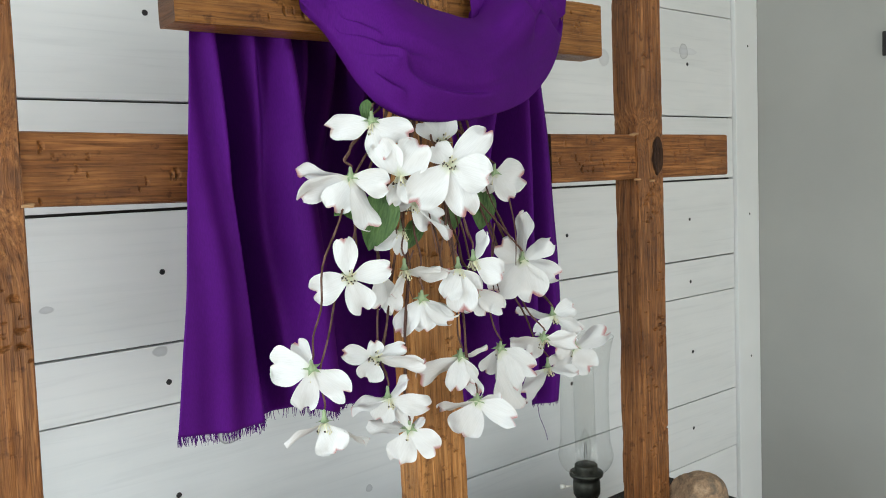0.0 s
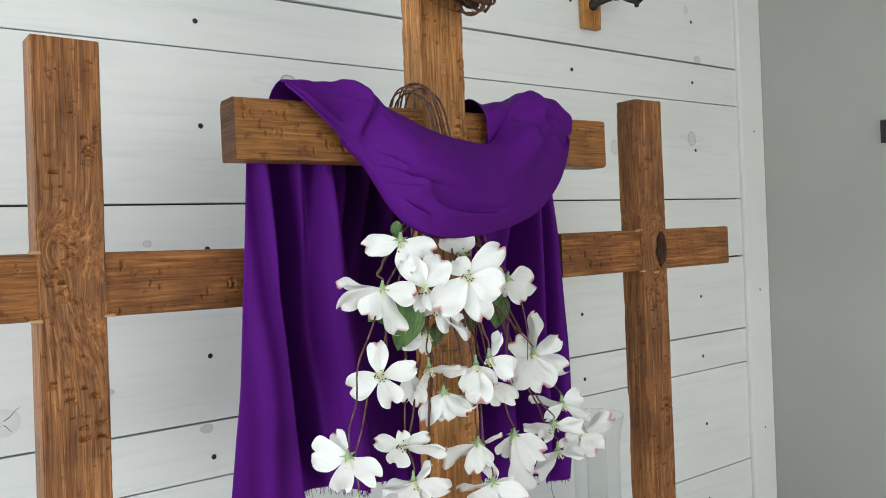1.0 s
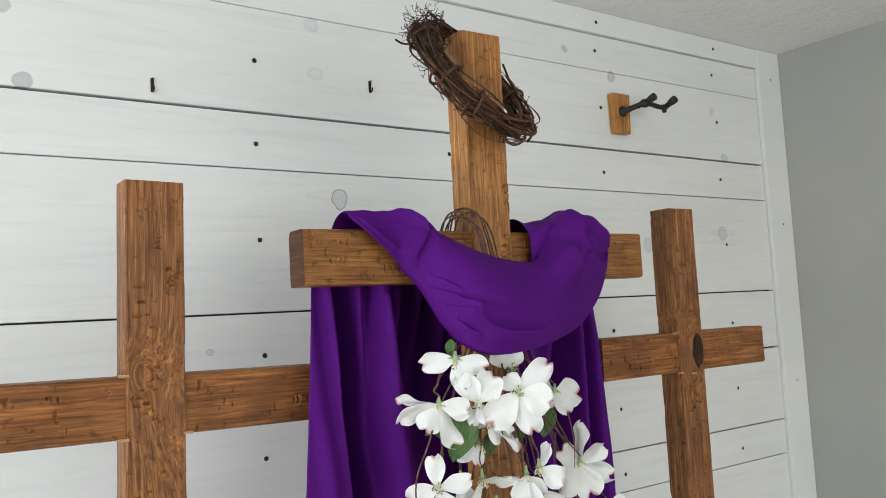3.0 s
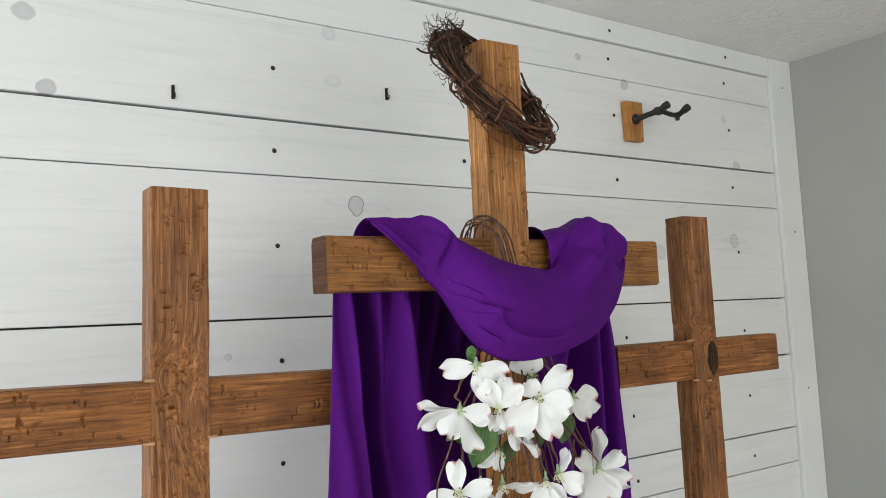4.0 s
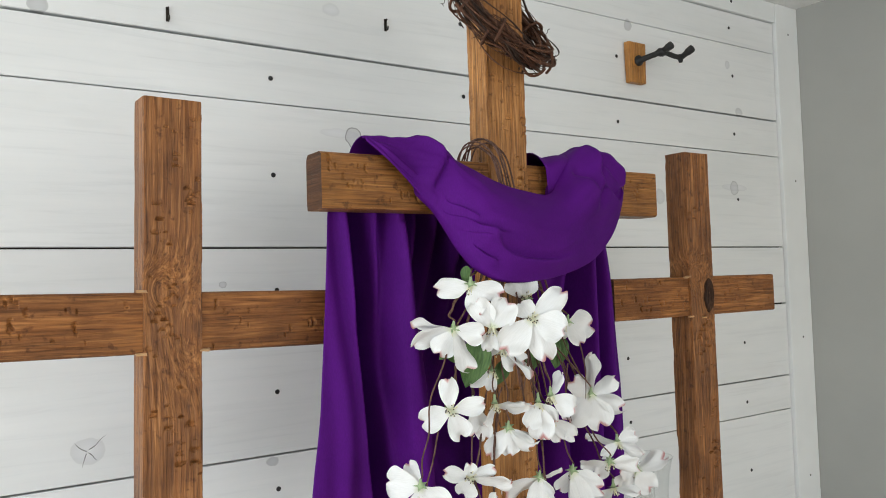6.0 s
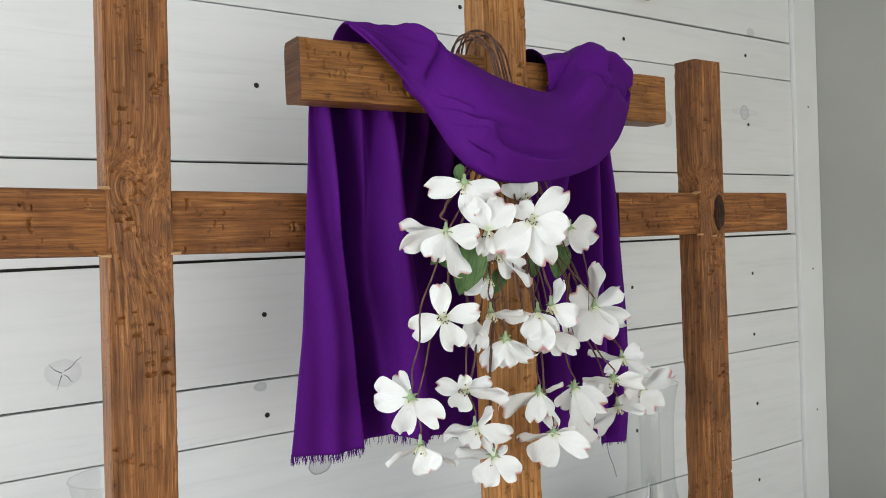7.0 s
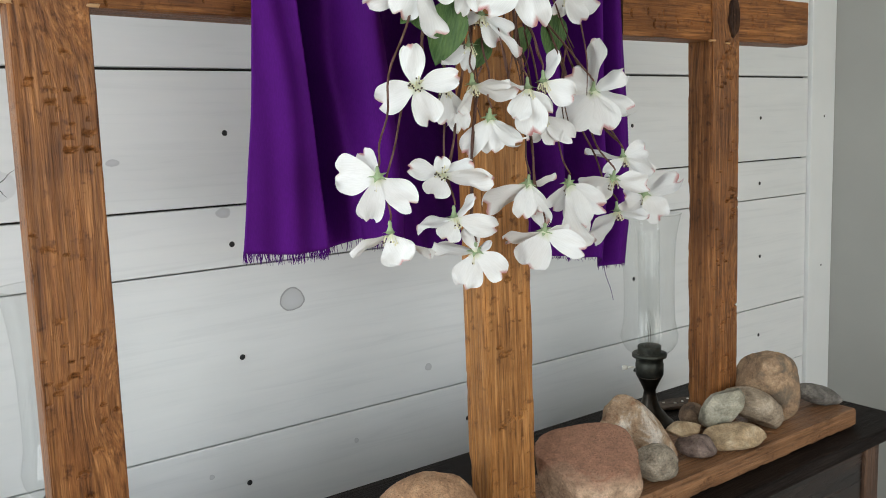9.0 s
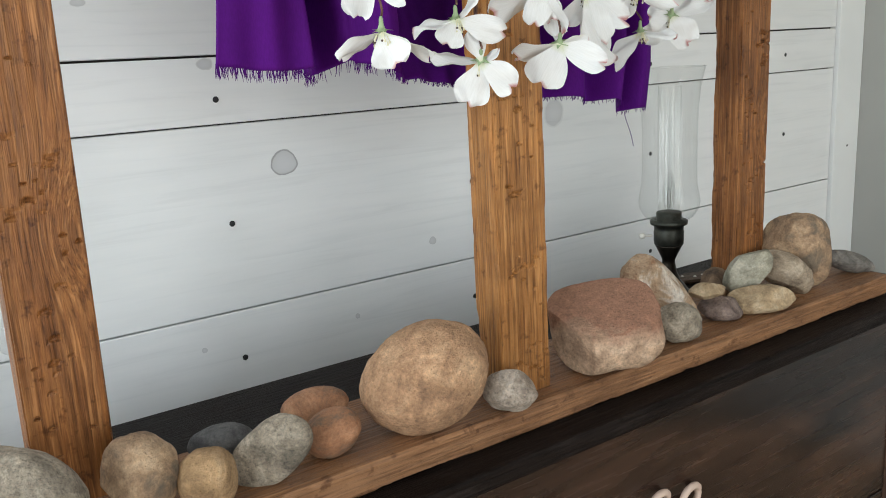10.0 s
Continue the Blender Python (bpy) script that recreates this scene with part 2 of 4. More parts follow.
def tube(points, radii, segs=7, bm=None):
    """A tapered tube along points."""
    b = bm or bmesh.new()
    pts = [Vector(p) for p in points]
    rings = []
    ref = Vector((0.31, 0.77, 0.55))
    for i, p in enumerate(pts):
        d = (pts[min(i + 1, len(pts) - 1)] - pts[max(i - 1, 0)]).normalized()
        s = d.cross(ref).normalized()
        u = s.cross(d)
        r = radii[i] if isinstance(radii, (list, tuple)) else radii
        rings.append([b.verts.new(p + r * (math.cos(2 * math.pi * k / segs) * s + math.sin(2 * math.pi * k / segs) * u)) for k in range(segs)])
    for a, c in zip(rings, rings[1:]):
        for k in range(segs):
            j = (k + 1) % segs
            b.faces.new((a[k], a[j], c[j], c[k]))
    b.faces.new(rings[0][::-1])
    b.faces.new(rings[-1])
    return b


def smooth_line(keys, n):
    """n points on a Catmull-Rom line through the keys."""
    k = [Vector(p) for p in keys]
    out = []
    for i in range(n):
        s = i / (n - 1) * (len(k) - 1)
        j = min(int(s), len(k) - 2)
        t = s - j
        p0, p1, p2, p3 = k[max(j - 1, 0)], k[j], k[j + 1], k[min(j + 2, len(k) - 1)]
        out.append(0.5 * ((2 * p1) + (p2 - p0) * t + (2 * p0 - 5 * p1 + 4 * p2 - p3) * t * t + (3 * p1 - p0 - 3 * p2 + p3) * t ** 3))
    return out


# ---- room ----
RIGHT, CEILING, LEFT, BACK = 2.038, 2.704, -3.0, -4.8
BOARD_LINES = [2.632, 2.522, 2.279, 2.153, 1.834, 1.636, 1.387, 1.271, 0.933, 0.735, 0.45, 0.2, 0.0]
floor = tagged(finish("floor", box(LEFT - 0.1, RIGHT + 0.1, BACK - 0.1, 0.1, -0.1, 0.0), FLOOR), "unseen floor of the room, brown wood lightened for bounce", "floor", kind="structure")
ceiling = tagged(finish("ceiling", box(LEFT - 0.1, RIGHT + 0.1, BACK - 0.1, 0.1, CEILING, CEILING + 0.1), CEIL), "white textured plaster ceiling", "ceiling", kind="structure")
wall_north = tagged(finish("wall_north", box(LEFT - 0.1, RIGHT + 0.1, 0.022, 0.12, 0.0, CEILING), GAP), "whitewashed shiplap board wall with black nails", "wall", kind="structure")
wall_east = tagged(finish("wall_east", box(RIGHT, RIGHT + 0.1, BACK - 0.1, 0.02, 0.0, CEILING), GREY), "plain grey painted side wall", "wall", kind="structure")


def wall_with_opening(name, across, lo, hi, at, t, w0, w1, z0, z1, label):
    """A wall with one opening. across: the axis it runs along."""
    b = bmesh.new()
    for a0, a1, c0, c1 in ((lo, w0, 0, CEILING), (w1, hi, 0, CEILING), (w0, w1, 0, z0), (w0, w1, z1, CEILING)):
        piece = box(a0, a1, at, at + t, c0, c1) if across == "x" else box(at, at + t, a0, a1, c0, c1)
        me = bpy.data.meshes.new("piece")
        piece.to_mesh(me)
        piece.free()
        b.from_mesh(me)
        bpy.data.meshes.remove(me)
    return tagged(finish(name, b, TAUPE), label, "wall", kind="structure")


# Both walls are out of view, added to enclose the room and frame the lamps
wall_with_opening("wall_west", "y", BACK, 0.02, LEFT - 0.1, 0.1, -2.9, -0.2, 0.4, 2.6, "unseen dark wall added on the left with an opening for light")
wall_with_opening("wall_south", "x", LEFT, RIGHT, BACK - 0.1, 0.1, -1.6, 2.0, 0.4, 2.5, "unseen dark wall added behind the view with an opening for the fill")

random.seed(5)
boards = []
for hi, lo in zip(BOARD_LINES, BOARD_LINES[1:]):
    gap = random.uniform(0.0015, 0.003)
    if abs(lo - 1.636) < 0.01 or abs(lo - 2.279) < 0.01:
        gap = 0.005
    if abs(lo - 2.522) < 0.01 or abs(lo - 2.153) < 0.01:
        gap = 0.0009 if lo > 2.3 else 0.0022
    if abs(lo - 1.834) < 0.01 or abs(lo - 1.387) < 0.01:
        gap = 0.0034
    proud = random.uniform(-0.001, 0.001)
    b = part("board", box(LEFT, 1.902, proud, 0.02, lo + gap, hi - 0.0006, 0.0015, 1), WHITE, wall_north)
    boards.append(b)
tagged(finish("trim_corner", box(1.905, RIGHT - 0.001, -0.012, 0.02, 0.0, CEILING - 0.001, 0.002), TRIM), "white painted vertical corner trim board", "trim", kind="structure")
tagged(finish("trim_top", box(LEFT, 1.904, -0.010, 0.02, 2.634, CEILING - 0.001, 0.002), TRIM), "white painted trim strip under the ceiling", "trim", kind="structure")

# black nails in columns on the studs
random.seed(3)
nail_bm = lathe([(0.0045, 0.0), (0.0056, 0.0012), (0.0035, 0.0022)], 10)
nail_me = bpy.data.meshes.new("nail")
nail_bm.to_mesh(nail_me)
nail_bm.free()
nail_me.materials.append(NAILMAT)
NAIL_Z = [2.585, 2.407, 2.217, 1.998, 1.735, 1.515, 1.322, 1.103, 0.844]
for col in (-2.2, -1.66, -1.1, -0.56, -0.002, 0.528, 1.092, 1.655):
    for i, z in enumerate(NAIL_Z):
        o = new("nail", nail_me)
        o.parent = wall_north
        o.matrix_basis = pose(col + random.uniform(-0.006, 0.006), 0.0005, z + random.uniform(-0.008, 0.008), 90)
    o = new("nail", nail_me)
    o.parent = wall_north
    o.matrix_basis = pose(col, -0.0095, 2.668, 90)
for z in (2.6, 2.07, 1.515, 1.03):
    o = new("nail", nail_me)
    o.parent = wall_north
    o.matrix_basis = Matrix.LocRotScale((1.978, -0.0115, z), Euler((radians(90), 0, 0)), (0.7, 0.7, 0.7))

# ---- crosses ----
def timber(length, width, depth, seed, dents, wear=0.0025, step=0.0022):
    """A bar along z from 0 to length, front face at y = 0, centred on x; clustered hammered dents and worn edges are real relief on the front."""
    rnd = random.Random(seed)
    nx, nz, ny = 56, int(length / step), 8
    b = bmesh.new()
    marks = []
    while len(marks) < dents:
        cx, cz, turn = rnd.uniform(-0.40, 0.40) * width, rnd.uniform(0.015, length - 0.015), rnd.uniform(-0.5, 0.5)
        for q in range(rnd.choice((1, 1, 2, 3, 4))):
            mx = max(-0.45 * width, min(0.45 * width, cx + rnd.uniform(-0.016, 0.016)))
            mz = min(max(cz + q * rnd.uniform(0.004, 0.020), 0.012), length - 0.012)
            marks.append((mx, mz, rnd.choice((0.004, 0.005, 0.007, 0.009)), rnd.uniform(0.0012, 0.0032), turn + rnd.uniform(-0.5, 0.5)))
    rings = []
    outline = [(-width / 2 + width * i / nx, 0.0) for i in range(nx)] + [(width / 2, depth * i / ny) for i in range(ny)]
    outline += [(width / 2 - width * i / 8, depth) for i in range(8)] + [(-width / 2, depth - depth * i / ny) for i in range(ny)]
    by_row = {}
    for m in marks:
        for k in range(int((m[1] - m[2]) / step) - 1, int((m[1] + m[2]) / step) + 3):
            by_row.setdefault(k, []).append(m)
    for k in range(nz + 1):
        z = length * k / nz
        ring = []
        edge = 0.5 * noise.noise((seed, 0.3, z * 60))
        for (x, y) in outline:
            dx = dy = 0.0
            if abs(abs(x) - width / 2) < 0.003 and min(y, depth - y) < 0.003:
                chip = wear * (0.4 + 1.1 * max(0, noise.noise((x * 9 + seed, y * 9, z * 14)) + edge))
                dx = -math.copysign(chip, x)
                dy = chip if y < depth / 2 else -chip
            if y == 0.0:
                dy += 0.0005 * noise.noise((x * 160 + seed, 3, z * 6))
                for mx, mz, r, dp, turn in by_row.get(k, ()):
                    u = (x - mx) + turn * (z - mz)
                    if abs(u) < r:
                        q = ((z - mz) + (45 if turn > -0.3 else -40) * u * u) / (r * 0.38)
                        if -1 < q < 1:
                            dy += dp * (1 - (u / r) ** 2) * (1 - q) * (1 if q > -0.6 else (q + 1) / 0.4)
            ring.append(b.verts.new((x + dx, y + dy, z)))
        rings.append(ring)
    n = len(outline)
    for a, c in zip(rings, rings[1:]):
        for i in range(n):
            j = (i + 1) % n
            b.faces.new((a[i], a[j], c[j], c[i]))
    for f in (b.faces.new(rings[0][::-1]), b.faces.new(rings[-1])):
        f.material_index = 1
    return b


def cross(place, yaw, lean, foot, top, arm_z, arm_l, arm_r, post_mat, arm_mat, seed, label, width=0.085, depth=0.055):
    """A cross of two half-lapped bars. place: x and y of the middle of the front face; arm_z: the arm's lower edge."""
    root = empty("wooden_cross", (place[0], place[1], foot))
    root.rotation_euler = (0, radians(lean), radians(yaw))
    tagged(root, label, "cross", "three crosses on the base")
    p = part("post", timber(top - foot, width, depth, seed, int((top - foot) * 85)), post_mat, root)
    p.data.materials.append(END)
    for side, ln, sg in (("l", arm_l, -1), ("r", arm_r, 1)):
        length = ln - width / 2
        a = part("arm", timber(length, width + 0.002, depth, seed + 3 + sg, int(length * 80)), None, root)
        # lay the bar along x
        me = a.data
        for v in me.vertices:
            x, y, z = v.co
            v.co = (sg * (width / 2 - 0.001 + z), y + 0.0035, (arm_z - foot) + width / 2 + (x if sg < 0 else -x))
        me.materials.append(arm_mat)
        me.materials.append(END)
    return root


BASE_TOP = 0.905
left_cross = cross((-0.374, -0.487), 0, 1.0, BASE_TOP, 2.026, 1.660, 0.276, 0.268, POST, ARM, 11, "brown stained wooden cross with hammered dents, stands on the base")
cross((0.187, -0.585), -1.5, 0, BASE_TOP, 2.302, 1.864, 0.352, 0.369, POST_GOLD, ARM_GOLD, 23, "taller golden brown wooden cross draped with purple cloth")
right_cross = cross((0.800, -0.500), 0, 0, BASE_TOP, 2.020, 1.657, 0.276, 0.276, POST, ARM, 37, "brown stained wooden cross with a dark knot at the joint")

# bark-rimmed knot hole at the joint of one cross
KNOT = stained_wood("dark_knot", (0.012, 0.006, 0.004), (0.035, 0.016, 0.009), (0.09, 0.045, 0.022), 0.8, "z")
bm = bmesh.new()
rings = []
for r, y in ((1.0, 0.002), (0.9, -0.0035), (0.7, -0.003), (0.5, -0.0008), (0.2, -0.0005)):
    rings.append([bm.verts.new((0.022 + 0.017 * r * math.cos(a) * (1 + 0.25 * noise.noise((math.cos(a), math.sin(a) * 2, 1))), y + 0.0015 * noise.noise((a * 3, r * 4, 2)), 0.795 + 0.040 * r * math.sin(a) * (1 + 0.25 * noise.noise((math.sin(a) * 2, math.cos(a), 5))))) for a in [i / 24 * 6.283 for i in range(24)]])
for a, c in zip(rings, rings[1:]):
    for i in range(24):
        j = (i + 1) % 24
        bm.faces.new((a[i], a[j], c[j], c[i]))
bm.faces.new(rings[-1])
part("knot", bm, KNOT, right_cross, "dark open knot hole")

# pale splinters left at the joints
SPLINTER = stained_wood("pale_splintered_wood", (0.35, 0.2, 0.09), (0.5, 0.3, 0.15), (0.62, 0.42, 0.24), 0.6, "x")
rnd = random.Random(9)
for root, spots in ((left_cross, ((-0.044, 0.842), (-0.044, 0.754), (0.044, 0.756))), (right_cross, ((-0.044, 0.838), (-0.040, 0.750), (0.004, 0.746), (-0.052, 0.836)))):
    for x, z in spots:
        bm = box(-0.008, 0.008, -0.003, 0.003, -0.0022, 0.0022, 0.001, 1)
        for v in bm.verts:
            v.co.z += 0.0015 * noise.noise(v.co * 300)
            v.co.x *= rnd.uniform(0.7, 1.2)
        bmesh.ops.translate(bm, verts=bm.verts, vec=(x, 0.001, z))
        part("splinter", bm, SPLINTER, root, "pale wood splinter")

# ---- base board and dresser ----
bb = empty("base_board", (0.2, -0.53, 0.867))
tagged(bb, "thick stained plank carrying crosses and stones on the dresser", "plank")
b = timber(1.75, 0.18, 0.038, 71, 20, 0.004)
plank = part("plank", b, BASE, bb)
plank.data.materials.append(BASE)
for v in plank.data.vertices:
    x, y, z = v.co
    v.co = (z - 0.875, -x, 0.038 - y)

DT = 0.867
dresser = empty("dresser", (0.18, -0.445, 0))
tagged(dresser, "dark espresso wooden dresser with a streaked glossy front", "dresser")


def dbox(name, x0, x1, y0, y1, z0, z1, bev=0.003, mat=None, parent=None, label=""):
    bm = box(x0, x1, y0, y1, z0, z1, bev)
    bmesh.ops.translate(bm, verts=bm.verts, vec=(-0.18, 0.445, 0))
    return part(name, bm, mat or DARK, parent or dresser, label)


dbox("top", -0.85, 1.213, -0.668, -0.203, DT - 0.028, DT, 0.005, DARK_TOP)
dbox("body", -0.80, 1.108, -0.625, -0.21, 0.08, DT - 0.0285)
dbox("stile", 1.062, 1.112, -0.652, -0.626, 0.0, DT - 0.0285, 0.004, STILE)
dbox("stile", -0.805, -0.75, -0.652, -0.626, 0.0, DT - 0.0285, 0.004, STILE)
for i in range(2):
    z0 = 0.09 + i * 0.3745
    dbox("drawer", -0.748, 1.060, -0.645, -0.6255, z0, z0 + 0.371, 0.003)
for x in (-0.79, 1.045):
    dbox("foot", x, x + 0.06, -0.62, -0.56, 0.0, 0.0795, 0.004)
    dbox("foot", x, x + 0.06, -0.28, -0.22, 0.0, 0.0795, 0.004)

# ---- purple cloth ----
def cloth_material():
    m, n, l, b = material("purple_woven_cloth", 0.75)
    v = coords(n, l, seeded=False)
    big = tex_noise(n, l, v, 7, 4)
    fine = tex_noise(n, l, coords(n, l, (1, 1, 0.15), False), 900, 2)
    fine2 = tex_noise(n, l, coords(n, l, (0.15, 1, 1), False), 900, 2)
    r = ramp(n, [(0.3, (0.070, 0.0042, 0.150)), (0.7, (0.090, 0.0058, 0.190))])
    l.new(big, r.inputs[0])
    w = ramp(n, [(0.3, (0.82, 0.82, 0.82)), (0.7, (1.12, 1.12, 1.12))])
    l.new(fine, w.inputs[0])
    l.new(mix(n, l, 0.8, r.outputs[0], w.outputs[0], "MULTIPLY"), b.inputs["Base Color"])
    b.inputs["Sheen Weight"].default_value = 0.0
    b.inputs["Sheen Tint"].default_value = (0.5, 0.25, 0.8, 1)
    b.inputs["Specular IOR Level"].default_value = 0.12
    bump(n, l, b, maths(n, l, "ADD", fine, fine2), 0.25, 0.0004)
    return m


CLOTH = cloth_material()


def table(keys, x):
    """Linear look-up in (x, value) pairs."""
    for (a, p), (c, q) in zip(keys, keys[1:]):
        if x <= c:
            return p + (q - p) * max(0.0, (x - a) / (c - a))
    return keys[-1][1]


def sheet(bm, rows):
    vs = [[bm.verts.new(p) for p in row] for row in rows]
    for a, c in zip(vs, vs[1:]):
        for i in range(len(a) - 1):
            bm.faces.new((a[i], a[i + 1], c[i + 1], c[i]))


HEM = [(-0.18, 1.364), (-0.107, 1.354), (-0.03, 1.358), (0.0, 1.366), (0.05, 1.346), (0.12, 1.344), (0.30, 1.308), (0.37, 1.298), (0.445, 1.286), (0.47, 1.268), (0.52, 1.268)]


FOLDS = [(-0.10, -0.038), (0.0, -0.036), (0.06, -0.038), (0.118, -0.030), (0.150, 0.100), (0.178, 0.105), (0.212, 0.012), (0.250, -0.036), (0.295, -0.034), (0.335, 0.070), (0.38, 0.105), (0.47, 0.100),
         (0.53, 0.085), (0.58, 0.050), (0.64, 0.090), (0.70, 0.030), (0.75, 0.085), (0.81, 0.015), (0.86, 0.070), (0.905, -0.012), (0.945, 0.040), (0.975, -0.012), (1.0, -0.008), (1.10, 0.0)]


def fold_line(w):
    for (a, p), (c, q) in zip(FOLDS, FOLDS[1:]):
        if w <= c:
            t = (w - a) / (c - a)
            return p + (q - p) * (0.5 - 0.5 * math.cos(math.pi * t))
    return FOLDS[-1][1]


def curtain_point(u, s):
    """u across, s from the top (0) to the hem (1)."""
    left = table([(0, -0.110), (0.2, -0.128), (0.45, -0.150), (1, -0.176)], s)
    right = table([(0, 0.480), (0.15, 0.503), (0.6, 0.520), (0.9, 0.523), (1, 0.512)], s)
    x = left + (right - left) * u
    z = 1.935 + (table(HEM, x) - 1.935) * s
    a = 0.5 + 0.5 * math.tanh((s - 0.30) * 5)
    w = u + 0.15 * (0.67 - s) * math.exp(-(u / 0.45) ** 4) + 0.010 * noise.noise((u * 5, s * 2.5, 1.0)) + 0.012 * (s - 0.6) * math.sin(u * 9)
    tight = 0.028 * min(1.0, u / 0.08, (1 - u) / 0.05) * math.sin(2 * math.pi * 14 * w + 1.5 * noise.noise((u * 3, s * 2, 7)))
    wide = fold_line(w) * (0.9 + 0.5 * math.sin(math.pi * min(1.0, s)) - 0.45 * s * s)
    y = -0.492 + (1 - 0.85 * a) * tight + (0.2 + 0.8 * a) * wide + 0.005 * noise.noise((u * 8, s * 5, 3)) - 0.010 * s
    y = max(min(y, -0.33), -0.575)
    if z > 1.85:
        y = max(y, -0.522)
    near = max(0.0, 1 - max(0.0, abs(x - 0.187) - 0.050) / 0.04)
    y += near * max(0.0, -0.512 - y)
    z -= 0.17 * (y + 0.50) * s * s
    return Vector((x, y, z))


cloth = empty("purple_cloth", (0.18, -0.52, 1.9))
tagged(cloth, "purple woven cloth draped over the cross arm with frayed hem", "cloth")
C0 = Vector((0.18, -0.52, 1.9))
bm = bmesh.new()
NU, NS = 260, 130
sheet(bm, [[curtain_point(i / NU, k / NS) - C0 for i in range(NU + 1)] for k in range(NS + 1)])
tail = part("tail", bm, CLOTH, cloth, "hanging pleated tail with frayed hem", True)
mod = tail.modifiers.new("thick", "SOLIDIFY")
mod.thickness = 0.0012

UPPER = [(-0.089, -0.565, 1.978), (-0.058, -0.568, 1.980), (-0.023, -0.572, 1.979), (0.012, -0.580, 1.983), (0.040, -0.592, 1.969), (0.055, -0.612, 1.942), (0.081, -0.626, 1.925),
         (0.122, -0.632, 1.907), (0.182, -0.632, 1.894), (0.251, -0.626, 1.895), (0.313, -0.605, 1.960), (0.372, -0.588, 1.991), (0.428, -0.582, 1.959), (0.467, -0.580, 1.942)]
LOWER = [(-0.090, -0.580, 1.972), (-0.068, -0.600, 1.944), (-0.039, -0.604, 1.916), (-0.012, -0.608, 1.887), (0.013, -0.618, 1.859), (0.023, -0.638, 1.827), (0.032, -0.664, 1.789),
         (0.053, -0.682, 1.761), (0.098, -0.690, 1.746), (0.188, -0.682, 1.750), (0.299, -0.656, 1.774), (0.376, -0.632, 1.816), (0.425, -0.612, 1.862), (0.446, -0.604, 1.909)]
# creases of the swag: from u, v to u, v; height and half width
CREASES = [(0.35, 0.80, 0.46, 0.62, 0.008, 0.08), (0.36, 0.93, 0.54, 0.62, 0.012, 0.08), (0.41, 0.98, 0.50, 0.78, 0.009, 0.07), (0.50, 0.76, 0.70, 0.84, 0.005, 0.10), (0.46, 0.97, 0.55, 0.90, 0.007, 0.06),
           (0.22, 0.04, 0.29, 0.26, 0.008, 0.06), (0.29, 0.26, 0.25, 0.78, 0.006, 0.08), (0.70, 0.05, 0.92, 0.80, 0.005, 0.10), (0.74, 0.10, 0.78, 0.55, 0.009, 0.07), (0.85, 0.02, 0.80, 0.45, 0.010, 0.06)]


def crease(u, v):
    """Sum of the soft, one-sided ridges of CREASES."""
    out = 0.0
    for u0, v0, u1, v1, high, wide in CREASES:
        du, dv = (u1 - u0) * 2.2, v1 - v0
        pu, pv = (u - u0) * 2.2, v - v0
        ln = math.hypot(du, dv)
        t = (pu * du + pv * dv) / ln / ln
        off = (pu * dv - pv * du) / ln / wide
        if -0.25 < t < 1.25 and abs(off) < 2.5:
            out += 1.5 * high * math.exp(-((t - 0.5) / 0.5) ** 4) * (math.exp(-(off * 2.2) ** 2) if off > 0 else math.exp(-off * off))
            out -= 1.1 * high * math.exp(-((t - 0.5) / 0.5) ** 4) * math.exp(-((off - 0.9) / 0.5) ** 2)
    return out


NU, NV = 220, 90
up, low = smooth_line(UPPER, NU + 1), smooth_line(LOWER, NU + 1)
rows = [[] for _ in range(NV + 17)]
for i in range(NU + 1):
    u = i / NU
    mid = math.sin(math.pi * min(1, max(0, (u - 0.18) / 0.82)))
    over_arm = 1 - math.exp(-((u - 0.55) / 0.175) ** 6)
    a, c = up[i], low[i]
    back = []
    for k in range(8):
        q = 1 - k / 8
        if over_arm > 0.5:
            back.append(Vector((a.x, a.y + (-0.514 - a.y) * math.sin(q * 1.57), a.z - 0.045 * (1 - math.cos(q * 1.57)))))
        else:
            back.append(Vector((a.x, a.y + 0.014 * math.sin(q * 1.57), a.z - 0.025 * (1 - math.cos(q * 1.57)) + 0.004 * math.sin(q * 3.14))))
    line = back
    for k in range(NV + 1):
        v = k / NV
        p = a.lerp(c, v)
        bulge = (0.040 * math.sin(math.pi * v ** 0.85)) * mid
        fold = crease(u, v) + 0.006 * noise.noise((u * 5, v * 2.5, 2)) * math.sin(math.pi * v) + 0.0022 * noise.noise((u * 16, v * 9, 8)) * math.sin(math.pi * v)
        pl = 0.0012 * math.sin(2 * math.pi * (u * 15 + v * 1.2)) * math.exp(-(v / 0.35) ** 2) * over_arm * (0.4 if u < 0.1 else 1)
        line.append(Vector((p.x + 0.4 * fold, p.y - bulge - fold - 0.4 * pl, p.z + 0.5 * fold + 0.6 * pl * (1 - v))))
    for k in range(1, 9):
        q = k / 8
        curl = min(1.0, (a - c).length / 0.10)
        line.append(Vector((c.x + 0.006 * q, c.y + (0.030 if mid > 0.2 else 0.002) * math.sin(q * 1.57), c.z + 0.024 * curl * (1 - math.cos(q * 1.57)) - 0.004 * math.sin(q * 3.14))))
    for r, p in zip(rows, line):
        r.append(p - C0)
bm = bmesh.new()
sheet(bm, rows)
swag = part("swag", bm, CLOTH, cloth, "gathered front fold", True)
mod = swag.modifiers.new("thick", "SOLIDIFY")
mod.thickness = 0.0012

